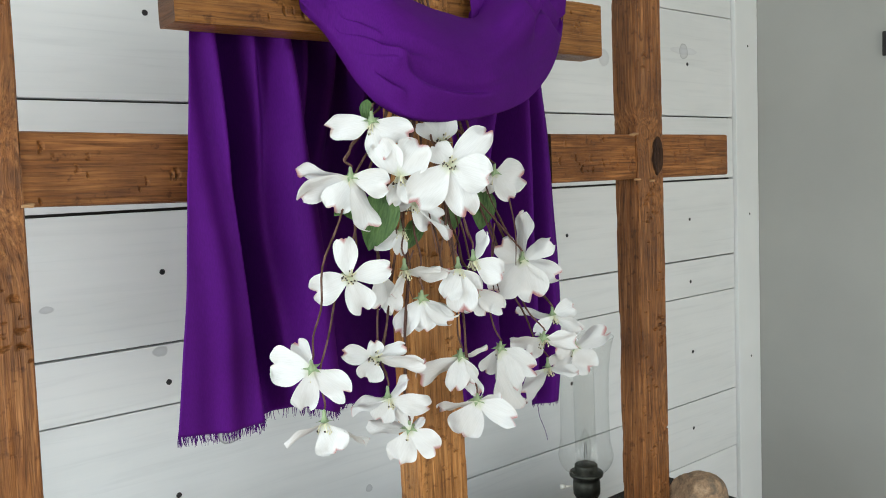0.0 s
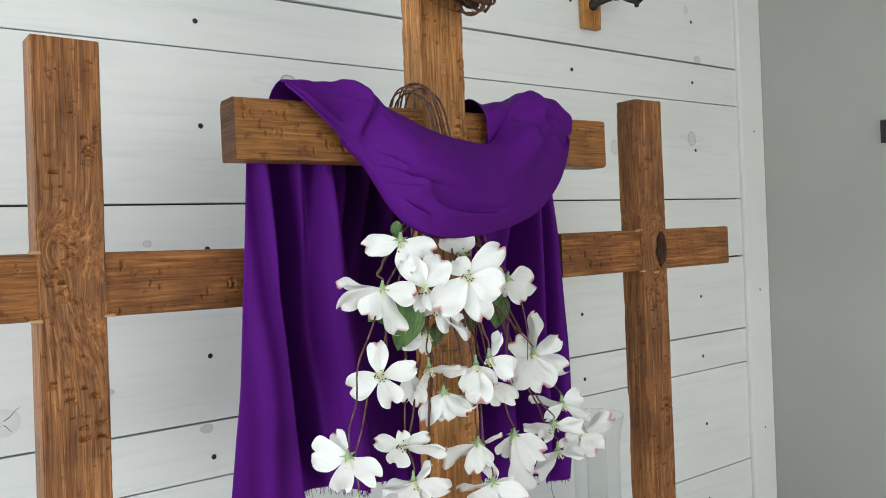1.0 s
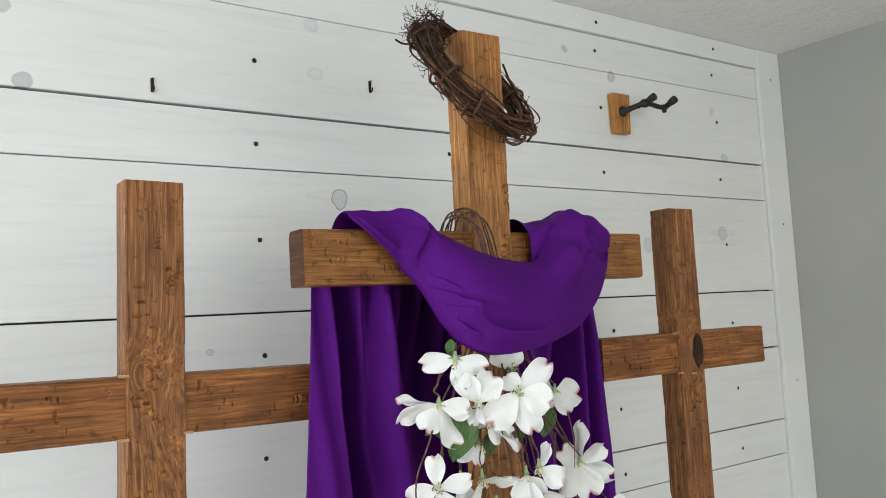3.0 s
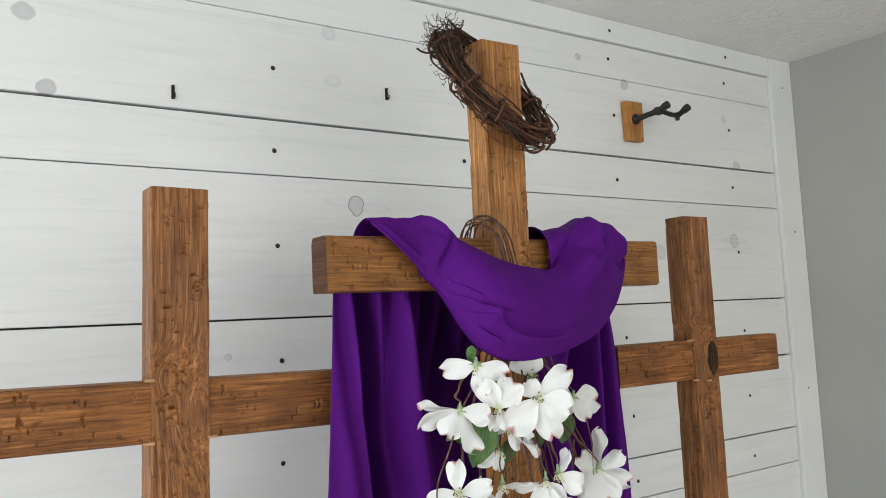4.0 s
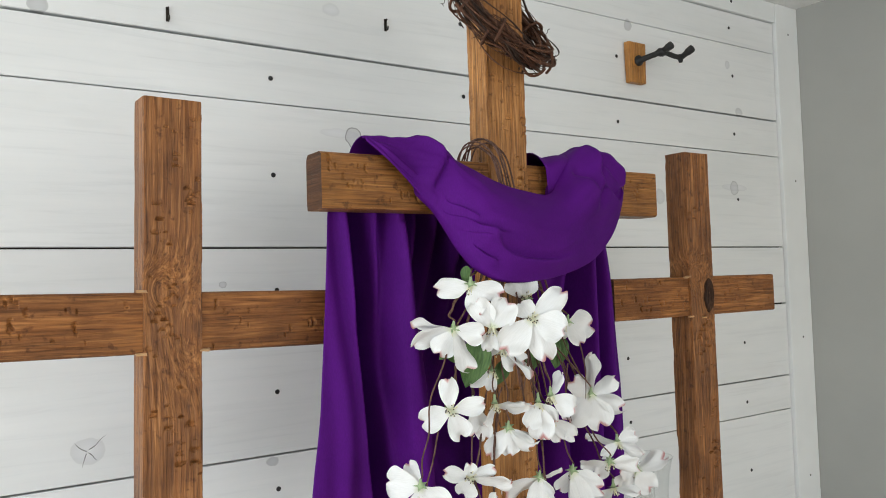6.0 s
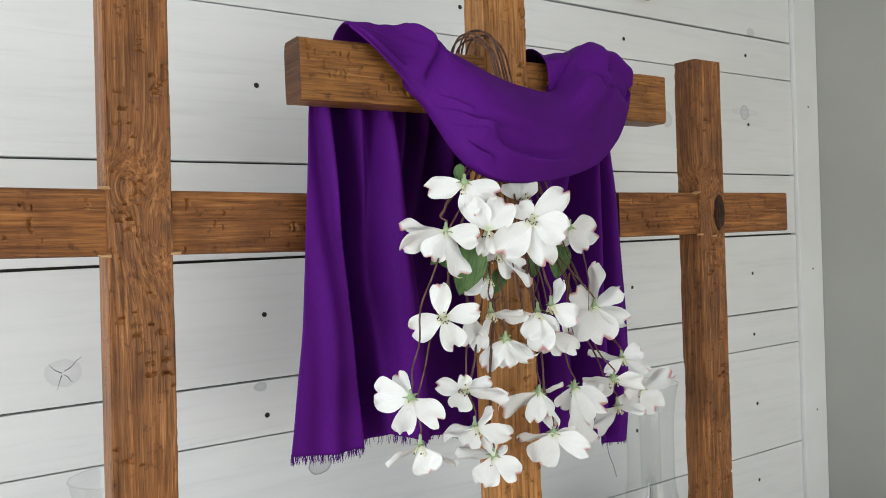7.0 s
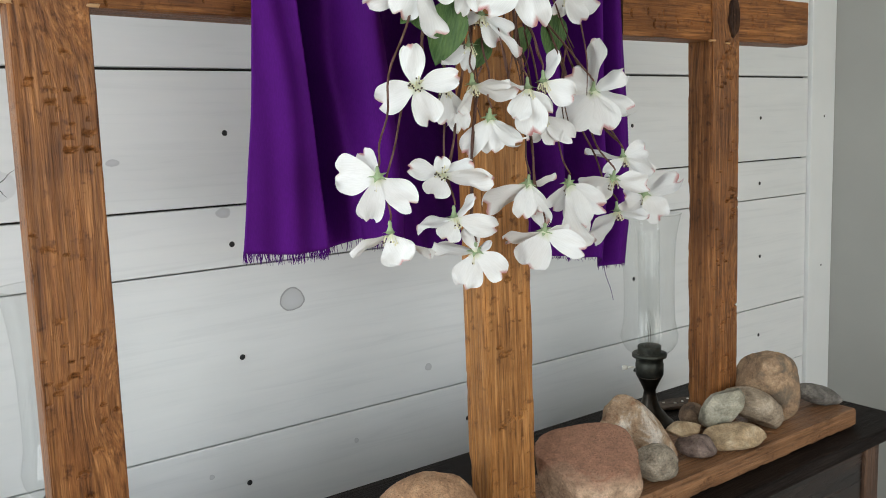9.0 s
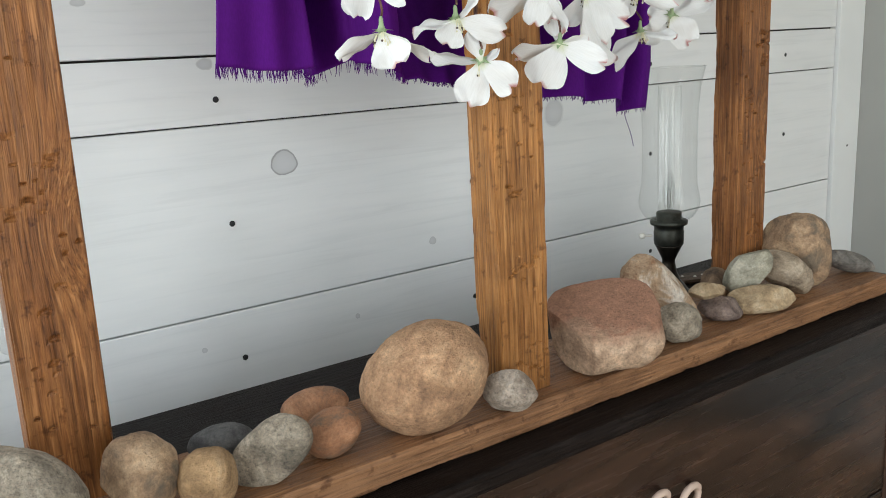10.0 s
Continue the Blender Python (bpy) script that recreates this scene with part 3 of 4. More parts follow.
# the crumpled wrap over the arm beside the post
bm = bmesh.new()
rows = []
for k in range(41):
    v = k / 40
    row = []
    for i in range(71):
        u = i / 70
        x = 0.246 + 0.196 * u
        top = table([(0.24, 1.968), (0.325, 1.970), (0.372, 1.992), (0.40, 1.986), (0.420, 1.981), (0.45, 1.964), (0.48, 1.946)], x)
        ang = -1.3 + v * 3.7
        yy = -0.557 - 0.047 * math.sin(min(ang, 1.57))
        zz = top - 0.030 * (1 - math.cos(min(max(ang, -1.57), 1.57)))
        if ang > 1.57:
            zz -= 0.10 * (ang - 1.57) * (1 - 0.8 * u ** 4)
        f = 0.007 * noise.noise((u * 4 + 2 * v, v * 2, 4)) + 0.003 * abs(math.sin(u * 9 + v * 4))
        row.append(Vector((x + 0.01 * v, yy - f, zz + f)) - C0)
    rows.append(row)
sheet(bm, rows)
wrap = part("wrap", bm, CLOTH, cloth, "crumpled turn over the arm", True)
mod = wrap.modifiers.new("thick", "SOLIDIFY")
mod.thickness = 0.0012

# frayed threads along the hem
random.seed(8)
bm = bmesh.new()
for i in range(520):
    u = random.random() ** 1.3
    p = curtain_point(min(u, 0.999), 1.0) - C0
    n_len = random.uniform(0.007, 0.015) * (1.0 if u < 0.33 else 0.45)
    q = p + Vector((random.uniform(-0.004, 0.004), random.uniform(-0.002, 0.002), -n_len))
    tube([p + Vector((0, 0, 0.002)), p.lerp(q, 0.5) + Vector((random.uniform(-0.001, 0.001), 0, 0)), q], [0.0006, 0.0005, 0.0003], 3, bm)
tagged(part("fringe", bm, CLOTH, cloth, "loose frayed threads"), kind="stuff")
bm = tube(smooth_line([Vector((0.447, -0.52, 1.284)) - C0, Vector((0.44, -0.53, 1.262)) - C0, Vector((0.452, -0.53, 1.235)) - C0, Vector((0.458, -0.53, 1.215)) - C0], 14), 0.0005, 4)
part("thread", bm, CLOTH, cloth)

# ---- dogwood blossoms ----
def petal_material():
    m, n, l, b = material("white_silk_petal", 0.6)
    tc = n.new("ShaderNodeTexCoord")
    sep = n.new("ShaderNodeSeparateXYZ")
    l.new(tc.outputs["Object"], sep.inputs[0])
    vein = tex_noise(n, l, coords(n, l, (1.2, 14, 1)), 3, 4, 0.6)
    body = ramp(n, [(0.3, (0.80, 0.81, 0.79)), (0.6, (0.88, 0.89, 0.88))])
    l.new(vein, body.inputs[0])
    # rosy notch at the tip
    away = maths(n, l, "ABSOLUTE", sep.outputs["Y"])
    tip = maths(n, l, "SUBTRACT", sep.outputs["X"], maths(n, l, "MULTIPLY", away, 0.75))
    tip = maths(n, l, "ADD", tip, maths(n, l, "MULTIPLY", vein, 0.12))
    tr = ramp(n, [(0.83, (0, 0, 0)), (0.93, (0.85, 0.85, 0.85))])
    oi = n.new("ShaderNodeObjectInfo")
    l.new(maths(n, l, "SUBTRACT", tip, maths(n, l, "MULTIPLY", oi.outputs["Random"], 0.10)), tr.inputs[0])
    base = ramp(n, [(0.03, (0.75, 0.8, 0.5)), (0.2, (1, 1, 1))])
    l.new(sep.outputs["X"], base.inputs[0])
    c = mix(n, l, 0.8, body.outputs[0], base.outputs[0], "MULTIPLY")
    l.new(mix(n, l, tr.outputs[0], c, (0.45, 0.10, 0.09)), b.inputs["Base Color"])
    b.inputs["Subsurface Weight"].default_value = 0.0
    b.inputs["Transmission Weight"].default_value = 0.0
    b.inputs["Specular IOR Level"].default_value = 0.25
    bump(n, l, b, vein, 0.22, 0.02)
    # thin cloth lets a little light through
    tr2 = n.new("ShaderNodeBsdfTranslucent")
    tr2.inputs["Color"].default_value = (0.9, 0.9, 0.87, 1)
    mx = n.new("ShaderNodeMixShader")
    mx.inputs[0].default_value = 0.15
    out = n["Material Output"]
    l.new(b.outputs[0], mx.inputs[1])
    l.new(tr2.outputs[0], mx.inputs[2])
    l.new(mx.outputs[0], out.inputs[0])
    return m


def leaf_material():
    m, n, l, b = material("green_silk_leaf", 0.5)
    v = coords(n, l, (1, 6, 1))
    t = tex_noise(n, l, v, 4, 4)
    r = ramp(n, [(0.3, (0.045, 0.11, 0.028)), (0.7, (0.12, 0.22, 0.06))])
    l.new(t, r.inputs[0])
    l.new(r.outputs[0], b.inputs["Base Color"])
    bump(n, l, b, t, 0.4, 0.03)
    return m


PETAL = petal_material()
LEAF = leaf_material()
STEM = stained_wood("brown_wrapped_stem", (0.055, 0.026, 0.02), (0.12, 0.062, 0.048), (0.21, 0.125, 0.10), 0.7, "z")
POLLEN = plain_paint("cream_stamen", (0.75, 0.72, 0.5), 0.7, 300, 0.0005)
TIPS = plain_paint("dark_stamen_tip", (0.06, 0.04, 0.03), 0.7, 300, 0.0005)
CALYX = plain_paint("green_calyx", (0.30, 0.40, 0.22), 0.6, 300, 0.0005, vary=0.2)


def petal_mesh(seed, cup):
    """A rounded, notched and ruffled petal of length 1 and width 1 along x; cup bends it towards +z."""
    b = bmesh.new()
    rnd = random.Random(seed)
    ph, ph2, k2, peak = rnd.uniform(0, 6), rnd.uniform(0, 6), rnd.uniform(-0.16, 0.16), rnd.uniform(0.58, 0.70)
    nl, nw = 18, 14
    grid = []
    for i in range(nl + 1):
        s = i / nl
        body = 0.07 + 0.43 * math.sin(math.pi * 0.5 * min(1, s / peak)) ** 1.25
        if s > peak:
            body *= max(0.0, 1 - ((s - peak) / (1.04 - peak)) ** 2.6) ** 0.5
        row = []
        for j in range(nw + 1):
            w = 2 * j / nw - 1
            x = s * (1 - 0.06 * math.exp(-(w / 0.2) ** 2) * max(0, (s - 0.75) / 0.25)) + 0.025 * s * math.sin(5 * w + ph2)
            y = body * w * (1 + 0.07 * math.sin(7 * s + ph + (2 if w > 0 else 0))) + 0.03 * math.sin(3 * s + ph2) * s
            z = cup * 0.6 * s * s - 0.03 * s + 0.11 * w * w * body + k2 * w * s * 0.5
            z += 0.12 * math.sin(3.4 * w + ph + 4.0 * s) * s * s + 0.06 * abs(w) * math.sin(11 * s + ph2 + 2 * w) * s + 0.10 * abs(w) ** 3 * math.sin(ph2 * 2 + 3 * w) * s
            z -= 0.22 * max(0, s - 0.7) ** 2 * 4 * (0.5 + 0.5 * math.sin(ph * 3)) - 0.025 * math.exp(-(w / 0.13) ** 2) * s
            row.append(b.verts.new((x * (1 - 0.12 * abs(cup) * s), y, z)))
        grid.append(row)
    for a, c in zip(grid, grid[1:]):
        for j in range(nw):
            b.faces.new((a[j], a[j + 1], c[j + 1], c[j]))
    me = bpy.data.meshes.new("petal")
    b.normal_update()
    b.to_mesh(me)
    b.free()
    me.materials.append(PETAL)
    me.shade_smooth()
    return me


CUPS = (-0.22, 0.10, 0.38)
PETALS = {c: [petal_mesh(10 * k + j, c) for j in range(7)] for k, c in enumerate(CUPS)}


def stamen_mesh():
    b = bmesh.new()
    rnd = random.Random(4)
    for i in range(26):
        r = 0.13 * math.sqrt(rnd.random())
        a = rnd.uniform(0, 6.28)
        p = Vector((r * math.cos(a), r * math.sin(a), 0.0))
        q = p * 1.9 + Vector((0, 0, rnd.uniform(0.15, 0.3)))
        tube([p, q], [0.012, 0.010], 4, b)
        k = len(b.faces)
        tube([q, q + Vector((0, 0, 0.05))], [0.030, 0.024], 5, b)
        b.faces.ensure_lookup_table()
        if i % 2:
            for f in b.faces[k:]:
                f.material_index = 1
    me = bpy.data.meshes.new("stamens")
    b.to_mesh(me)
    b.free()
    me.materials.append(POLLEN)
    me.materials.append(TIPS)
    return me


def calyx_mesh():
    b = lathe([(0.03, -0.42), (0.055, -0.36), (0.06, -0.22), (0.10, -0.12), (0.14, -0.05), (0.05, -0.01)], 12)
    for k in range(5):
        a = k * 1.2566
        d = Vector((math.cos(a), math.sin(a), 0))
        s = Vector((-math.sin(a), math.cos(a), 0))
        v = [b.verts.new(d * 0.08 + s * 0.09 + Vector((0, 0, -0.09))), b.verts.new(d * 0.08 - s * 0.09 + Vector((0, 0, -0.09))), b.verts.new(d * 0.32 + Vector((0, 0, -0.055)))]
        b.faces.new(v)
    me = bpy.data.meshes.new("calyx")
    b.normal_update()
    b.to_mesh(me)
    b.free()
    me.materials.append(CALYX)
    me.shade_smooth()
    return me


STAMENS, CALYX_ME = stamen_mesh(), calyx_mesh()
bunch = empty("flower_bunch", (0.13, -0.62, 1.9))
tagged(bunch, "hanging bunch of white artificial dogwood blossoms on brown stems", "flowers")
B0 = Vector((0.13, -0.62, 1.9))
TOWARD, ASIDE, UPW = Vector((-0.56, -0.82, 0.1)).normalized(), Vector((0.83, -0.56, 0)), Vector((0, 0, 1))

rnd = random.Random(77)


def blossom(place, kind, *petals):
    """One flower. kind: open (faces the room), turned (seen from behind) or drooping; petals: angle round the stem's end, length, twist."""
    c = Vector(place)
    big = 0.046
    axis = {"open": TOWARD + 0.15 * UPW, "turned": -0.55 * TOWARD - 0.75 * UPW, "drooping": 0.15 * TOWARD - UPW}[kind].normalized()
    core = new("blossom", STAMENS)
    core.parent = bunch
    core.matrix_basis = Matrix.Translation(c - B0) @ axis.to_track_quat("Z", "Y").to_matrix().to_4x4() @ Matrix.Scale(big * 0.85, 4)
    cal = new("calyx", CALYX_ME)
    cal.parent = core
    to_core = (Matrix.Translation(B0) @ core.matrix_basis).inverted()
    for j, (angle, length, width, twist) in enumerate(petals):
        tilt = radians(rnd.uniform(-14, 18) if kind != "turned" else rnd.uniform(-20, 8))
        out = (ASIDE * math.cos(radians(angle)) + UPW * math.sin(radians(angle))) * math.cos(tilt) + TOWARD * math.sin(tilt)
        out.normalize()
        face = TOWARD if kind != "turned" else -TOWARD
        up = (face - out * face.dot(out)).normalized()
        m = Matrix((out, up.cross(out), up)).transposed().to_4x4()
        p = new("petal", PETALS[CUPS[rnd.choice((0, 1, 1, 2))]][rnd.randrange(7)])
        p.parent = core
        long = length * 1.03 / math.cos(tilt)
        p.matrix_basis = to_core @ Matrix.Translation(c + TOWARD * 0.0016 * j) @ m @ pose(0, 0, 0, twist) @ Matrix.Diagonal((long, width * 1.06, 0.5 * (long + width), 1))
    # stem from the gathering point under the cloth
    x, y, z = place
    start = Vector((0.075 + 0.28 * max(0.0, x + 0.03) + rnd.uniform(-0.012, 0.012), -0.655 + rnd.uniform(-0.012, 0.012), 1.775))
    end = c - axis * big * 0.36
    if start.z - end.z > 0.05:
        way = [start]
        for q in (0.3, 0.6, 0.85):
            w = start.lerp(end, q)
            w.x += (end.x - start.x) * (0.10 if x < 0.15 else -0.14) * math.sin(q * 3.1) + rnd.uniform(-0.006, 0.006)
            w.y += 0.010 * math.sin(q * 3.1) + rnd.uniform(-0.005, 0.005)
            way.append(w)
        way.append(end)
    else:
        way = [start, start.lerp(end, 0.5) + Vector((rnd.uniform(-0.008, 0.008), 0.01, 0.004)), end]
    pts = smooth_line([w - B0 for w in way], 26)
    ph = rnd.uniform(0, 6)
    pts = [p + Vector((0.0016 * math.sin(i * 0.9 + ph), 0.0016 * math.cos(i * 0.9), 0)) for i, p in enumerate(pts)]
    part("stem", tube(pts, [0.0017 - 0.0005 * i / 25 for i in range(26)], 6), STEM, bunch)
    if rnd.random() < 0.5:
        side = [p + Vector((0.004 * math.sin(i * 0.55 + 1), 0.004 * math.cos(i * 0.55), 0)) for i, p in enumerate(pts[:24])]
        part("stem", tube(side, 0.0015, 5), STEM, bunch)


blossom((0.030, -0.675, 1.742), "turned", (-78, 0.046, 0.030, -1), (-173, 0.052, 0.032, 6), (-18, 0.049, 0.029, -4))
blossom((0.001, -0.668, 1.676), "turned", (170, 0.063, 0.039, -76), (-122, 0.044, 0.037, -7), (-169, 0.063, 0.039, -52), (-12, 0.045, 0.034, 7), (-71, 0.064, 0.040, -58))
blossom((0.057, -0.690, 1.676), "drooping", (-110, 0.037, 0.020, 4), (-71, 0.034, 0.021, -6), (120, 0.049, 0.035, 1), (54, 0.048, 0.044, 8))
blossom((0.141, -0.672, 1.718), "open", (136, 0.041, 0.029, -2), (79, 0.034, 0.029, -5))
blossom((0.115, -0.715, 1.687), "open", (122, 0.030, 0.032, 2), (40, 0.068, 0.037, -8), (-23, 0.050, 0.046, -1), (-74, 0.064, 0.039, 6), (-135, 0.065, 0.045, -4))
blossom((0.225, -0.675, 1.675), "turned", (120, 0.037, 0.023, 57), (-59, 0.041, 0.025, -7), (-8, 0.039, 0.045, 0), (-116, 0.030, 0.020, 7))
blossom((0.090, -0.668, 1.641), "drooping", (-25, 0.042, 0.026, 39), (-43, 0.064, 0.039, -76), (-48, 0.038, 0.034, -6), (-173, 0.024, 0.016, 1))
blossom((0.077, -0.660, 1.606), "drooping", (-157, 0.040, 0.027, 8), (-99, 0.028, 0.019, -2))
blossom((-0.011, -0.672, 1.557), "open", (97, 0.050, 0.028, 5), (12, 0.050, 0.027, -5), (-162, 0.049, 0.037, 2), (-69, 0.046, 0.034, -8))
blossom((0.042, -0.655, 1.557), "drooping", (-70, 0.054, 0.029, -1), (-89, 0.042, 0.026, -44))
blossom((0.068, -0.675, 1.558), "drooping", (1, 0.044, 0.027, 68), (-112, 0.037, 0.023, -57), (-10, 0.060, 0.037, 60))
blossom((0.095, -0.672, 1.518), "turned", (-20, 0.052, 0.033, -61), (-128, 0.052, 0.030, 7), (-42, 0.047, 0.029, -41), (-87, 0.041, 0.030, 4))
blossom((0.147, -0.685, 1.553), "drooping", (-50, 0.042, 0.026, -6), (-116, 0.043, 0.029, 1), (-84, 0.056, 0.038, 8))
blossom((0.191, -0.662, 1.519), "drooping", (-63, 0.038, 0.028, -2), (-38, 0.050, 0.028, 5), (-120, 0.036, 0.023, -5))
blossom((0.169, -0.690, 1.561), "drooping", (58, 0.043, 0.027, -59), (-31, 0.043, 0.037, -8))
blossom((0.278, -0.668, 1.551), "turned", (87, 0.068, 0.042, -73), (144, 0.043, 0.035, 6), (26, 0.050, 0.031, -38), (-132, 0.060, 0.047, 3), (-24, 0.061, 0.038, -42), (-72, 0.055, 0.047, 0))
blossom((-0.066, -0.668, 1.455), "turned", (119, 0.039, 0.022, 7), (171, 0.051, 0.045, -3), (-39, 0.049, 0.034, 4), (-106, 0.054, 0.031, -6))
blossom((0.023, -0.668, 1.453), "open", (165, 0.041, 0.023, 1), (90, 0.022, 0.019, 8), (18, 0.039, 0.024, -51), (-13, 0.060, 0.037, 58), (-118, 0.027, 0.032, -5))
blossom((-0.055, -0.670, 1.389), "drooping", (-28, 0.055, 0.034, 71), (-161, 0.050, 0.031, -64), (-67, 0.035, 0.039, -1))
blossom((0.038, -0.668, 1.399), "drooping", (38, 0.038, 0.023, -62), (-171, 0.046, 0.029, 61), (-16, 0.055, 0.028, 3), (-116, 0.028, 0.030, -7))
blossom((0.066, -0.672, 1.355), "turned", (25, 0.023, 0.014, -48), (175, 0.052, 0.032, 64), (-40, 0.046, 0.033, -3), (-110, 0.048, 0.038, 4), (105, 0.034, 0.021, -6))
blossom((0.155, -0.672, 1.433), "turned", (6, 0.039, 0.024, 62), (-155, 0.062, 0.038, -53), (-72, 0.059, 0.037, 66), (-102, 0.043, 0.030, 5), (-72, 0.041, 0.031, -5))
blossom((0.242, -0.655, 1.427), "turned", (-124, 0.042, 0.026, 2), (-35, 0.058, 0.033, -8), (-77, 0.085, 0.053, -44), (-72, 0.061, 0.038, 6))
blossom((0.178, -0.675, 1.369), "turned", (102, 0.025, 0.016, -41), (12, 0.033, 0.020, 63), (-168, 0.052, 0.032, -64), (-28, 0.056, 0.032, 0), (-117, 0.050, 0.047, 7))
blossom((0.361, -0.645, 1.457), "drooping", (170, 0.056, 0.035, 68), (21, 0.036, 0.032, 4), (-31, 0.046, 0.028, 44), (-144, 0.041, 0.020, 1))
blossom((0.329, -0.655, 1.428), "turned", (-128, 0.033, 0.024, 8), (-170, 0.050, 0.031, -40), (-6, 0.052, 0.032, 37))
blossom((0.411, -0.640, 1.400), "turned", (-136, 0.047, 0.029, -5), (180, 0.030, 0.033, 2), (18, 0.058, 0.036, -46), (-54, 0.049, 0.042, -1))
blossom((0.347, -0.645, 1.379), "drooping", (-10, 0.043, 0.026, -60), (-143, 0.053, 0.033, 51))

# short bare twigs among the stems
for k in range(14):
    s = Vector((rnd.uniform(0.06, 0.26), rnd.uniform(-0.68, -0.64), rnd.uniform(1.58, 1.72)))
    e = s + Vector((rnd.uniform(-0.02, 0.03), rnd.uniform(-0.01, 0.01), -rnd.uniform(0.05, 0.10)))
    c = s.lerp(e, 0.5) + Vector((rnd.uniform(-0.012, 0.012), 0, 0))
    part("twig", tube(smooth_line([s - B0, c - B0, e - B0], 12), [0.0013 - 0.00006 * i for i in range(12)], 5), STEM, bunch)


def leaf_mesh():
    b = bmesh.new()
    grid = []
    for i in range(13):
        s = i / 12
        half = 0.30 * math.sin(math.pi * s ** 0.8) ** 0.85
        grid.append([b.verts.new((s, half * w, 0.22 * abs(w) * half * 2 - 0.35 * s * s + 0.03 * math.sin(6 * s + 2 * w))) for w in (-1, -0.5, 0, 0.5, 1)])
    for a, c in zip(grid, grid[1:]):
        for j in range(4):
            b.faces.new((a[j], a[j + 1], c[j + 1], c[j]))
    me = bpy.data.meshes.new("leaf")
    b.normal_update()
    b.to_mesh(me)
    b.free()
    me.materials.append(LEAF)
    me.shade_smooth()
    return me


LEAF_ME = leaf_mesh()
for x, y, z, dx, dz, size, wide in ((0.053, -0.662, 1.661, -0.023, -0.073, 0.078, 0.051), (0.005, -0.655, 1.652, -0.019, -0.018, 0.028, 0.020), (0.111, -0.650, 1.621, -0.017, -0.038, 0.043, 0.026),
                                    (0.230, -0.650, 1.655, -0.010, -0.055, 0.058, 0.036), (0.175, -0.652, 1.637, -0.016, -0.039, 0.044, 0.024), (0.038, -0.655, 1.772, -0.004, -0.029, 0.028, 0.017), (-0.005, -0.660, 1.655, 0.009, -0.030, 0.034, 0.018)):
    out = Vector((dx, 0, dz)).normalized()
    up = (TOWARD - out * TOWARD.dot(out)).normalized()
    o = new("leaf", LEAF_ME)
    o.parent = bunch
    o.matrix_basis = Matrix.Translation(Vector((x, y, z)) - B0) @ Matrix((out, up.cross(out), up)).transposed().to_4x4() @ pose(0, 0, 0, rnd.uniform(-18, 18)) @ Matrix.Diagonal((size, wide / 0.6, size * 0.7, 1))

# bent stem ends looped over the arm
for k in range(6):
    x = 0.114 + 0.0062 * k + rnd.uniform(-0.002, 0.002)
    h = 1.979 + rnd.uniform(-0.006, 0.010)
    pts = smooth_line([Vector(p) - B0 for p in ((x - 0.012, -0.540, 1.935), (x - 0.009, -0.556, h - 0.008), (x, -0.580, h), (x + 0.009, -0.602, h - 0.014), (x + 0.014, -0.616, 1.945), (x + 0.018, -0.626, 1.900))], 24)
    part("stem_loop", tube(pts, 0.0016, 6), STEM, bunch)

# ---- stones ----
def stone_material(name, c0, c1, c2, speck=0.5, rough=0.8, crust=None):
    m, n, l, b = material(name, rough)
    v = coords(n, l)
    big = tex_noise(n, l, v, 19, 6, 0.68, 0.6)
    fine = tex_noise(n, l, v, 260, 5, 0.8)
    mid = tex_noise(n, l, v, 60, 4, 0.6)
    r = ramp(n, [(0.36, tuple(q * 0.8 for q in c0)), (0.5, c1), (0.63, tuple(q * 1.12 for q in c2))])
    l.new(big, r.inputs[0])
    body = r.outputs[0]
    if crust:
        tc = n.new("ShaderNodeTexCoord")
        sep = n.new("ShaderNodeSeparateXYZ")
        l.new(tc.outputs["Object"], sep.inputs[0])
        k = ramp(n, [(0.42, (0, 0, 0)), (0.56, (1, 1, 1))])
        l.new(maths(n, l, "ADD", maths(n, l, "ADD", maths(n, l, "MULTIPLY", sep.outputs["Z"], 5.0), 0.28), maths(n, l, "MULTIPLY", big, 0.45)), k.inputs[0])
        body = mix(n, l, k.outputs[0], body, crust)
    s = ramp(n, [(0.32, (0.3, 0.28, 0.27)), (0.47, (0.95, 0.95, 0.95)), (0.62, (1.35, 1.3, 1.25)), (0.70, (2.1, 2.05, 1.95))])
    l.new(fine, s.inputs[0])
    c = mix(n, l, speck, body, s.outputs[0], "MULTIPLY")
    d = ramp(n, [(0.3, (0.7, 0.68, 0.66)), (0.55, (1, 1, 1)), (0.75, (1.2, 1.18, 1.15))])
    l.new(mid, d.inputs[0])
    l.new(mix(n, l, 0.85, c, d.outputs[0], "MULTIPLY"), b.inputs["Base Color"])
    vor = n.new("ShaderNodeTexVoronoi")
    vor.inputs["Scale"].default_value = 130
    l.new(v, vor.inputs["Vector"])
    pit = ramp(n, [(0.06, (0, 0, 0)), (0.2, (1, 1, 1))])
    l.new(vor.outputs["Distance"], pit.inputs[0])
    crack = ramp(n, [(0.485, (1, 1, 1)), (0.5, (0.2, 0.2, 0.2)), (0.515, (1, 1, 1))])
    l.new(tex_noise(n, l, v, 22, 5, 0.65, 0.8), crack.inputs[0])
    h = maths(n, l, "ADD", maths(n, l, "MULTIPLY", fine, 0.6), mid)
    h = maths(n, l, "ADD", h, maths(n, l, "MULTIPLY", pit.outputs[0], 0.35))
    h = maths(n, l, "ADD", h, maths(n, l, "MULTIPLY", crack.outputs[0], 0.08))
    bump(n, l, b, h, 1.0, 0.0045)
    return m


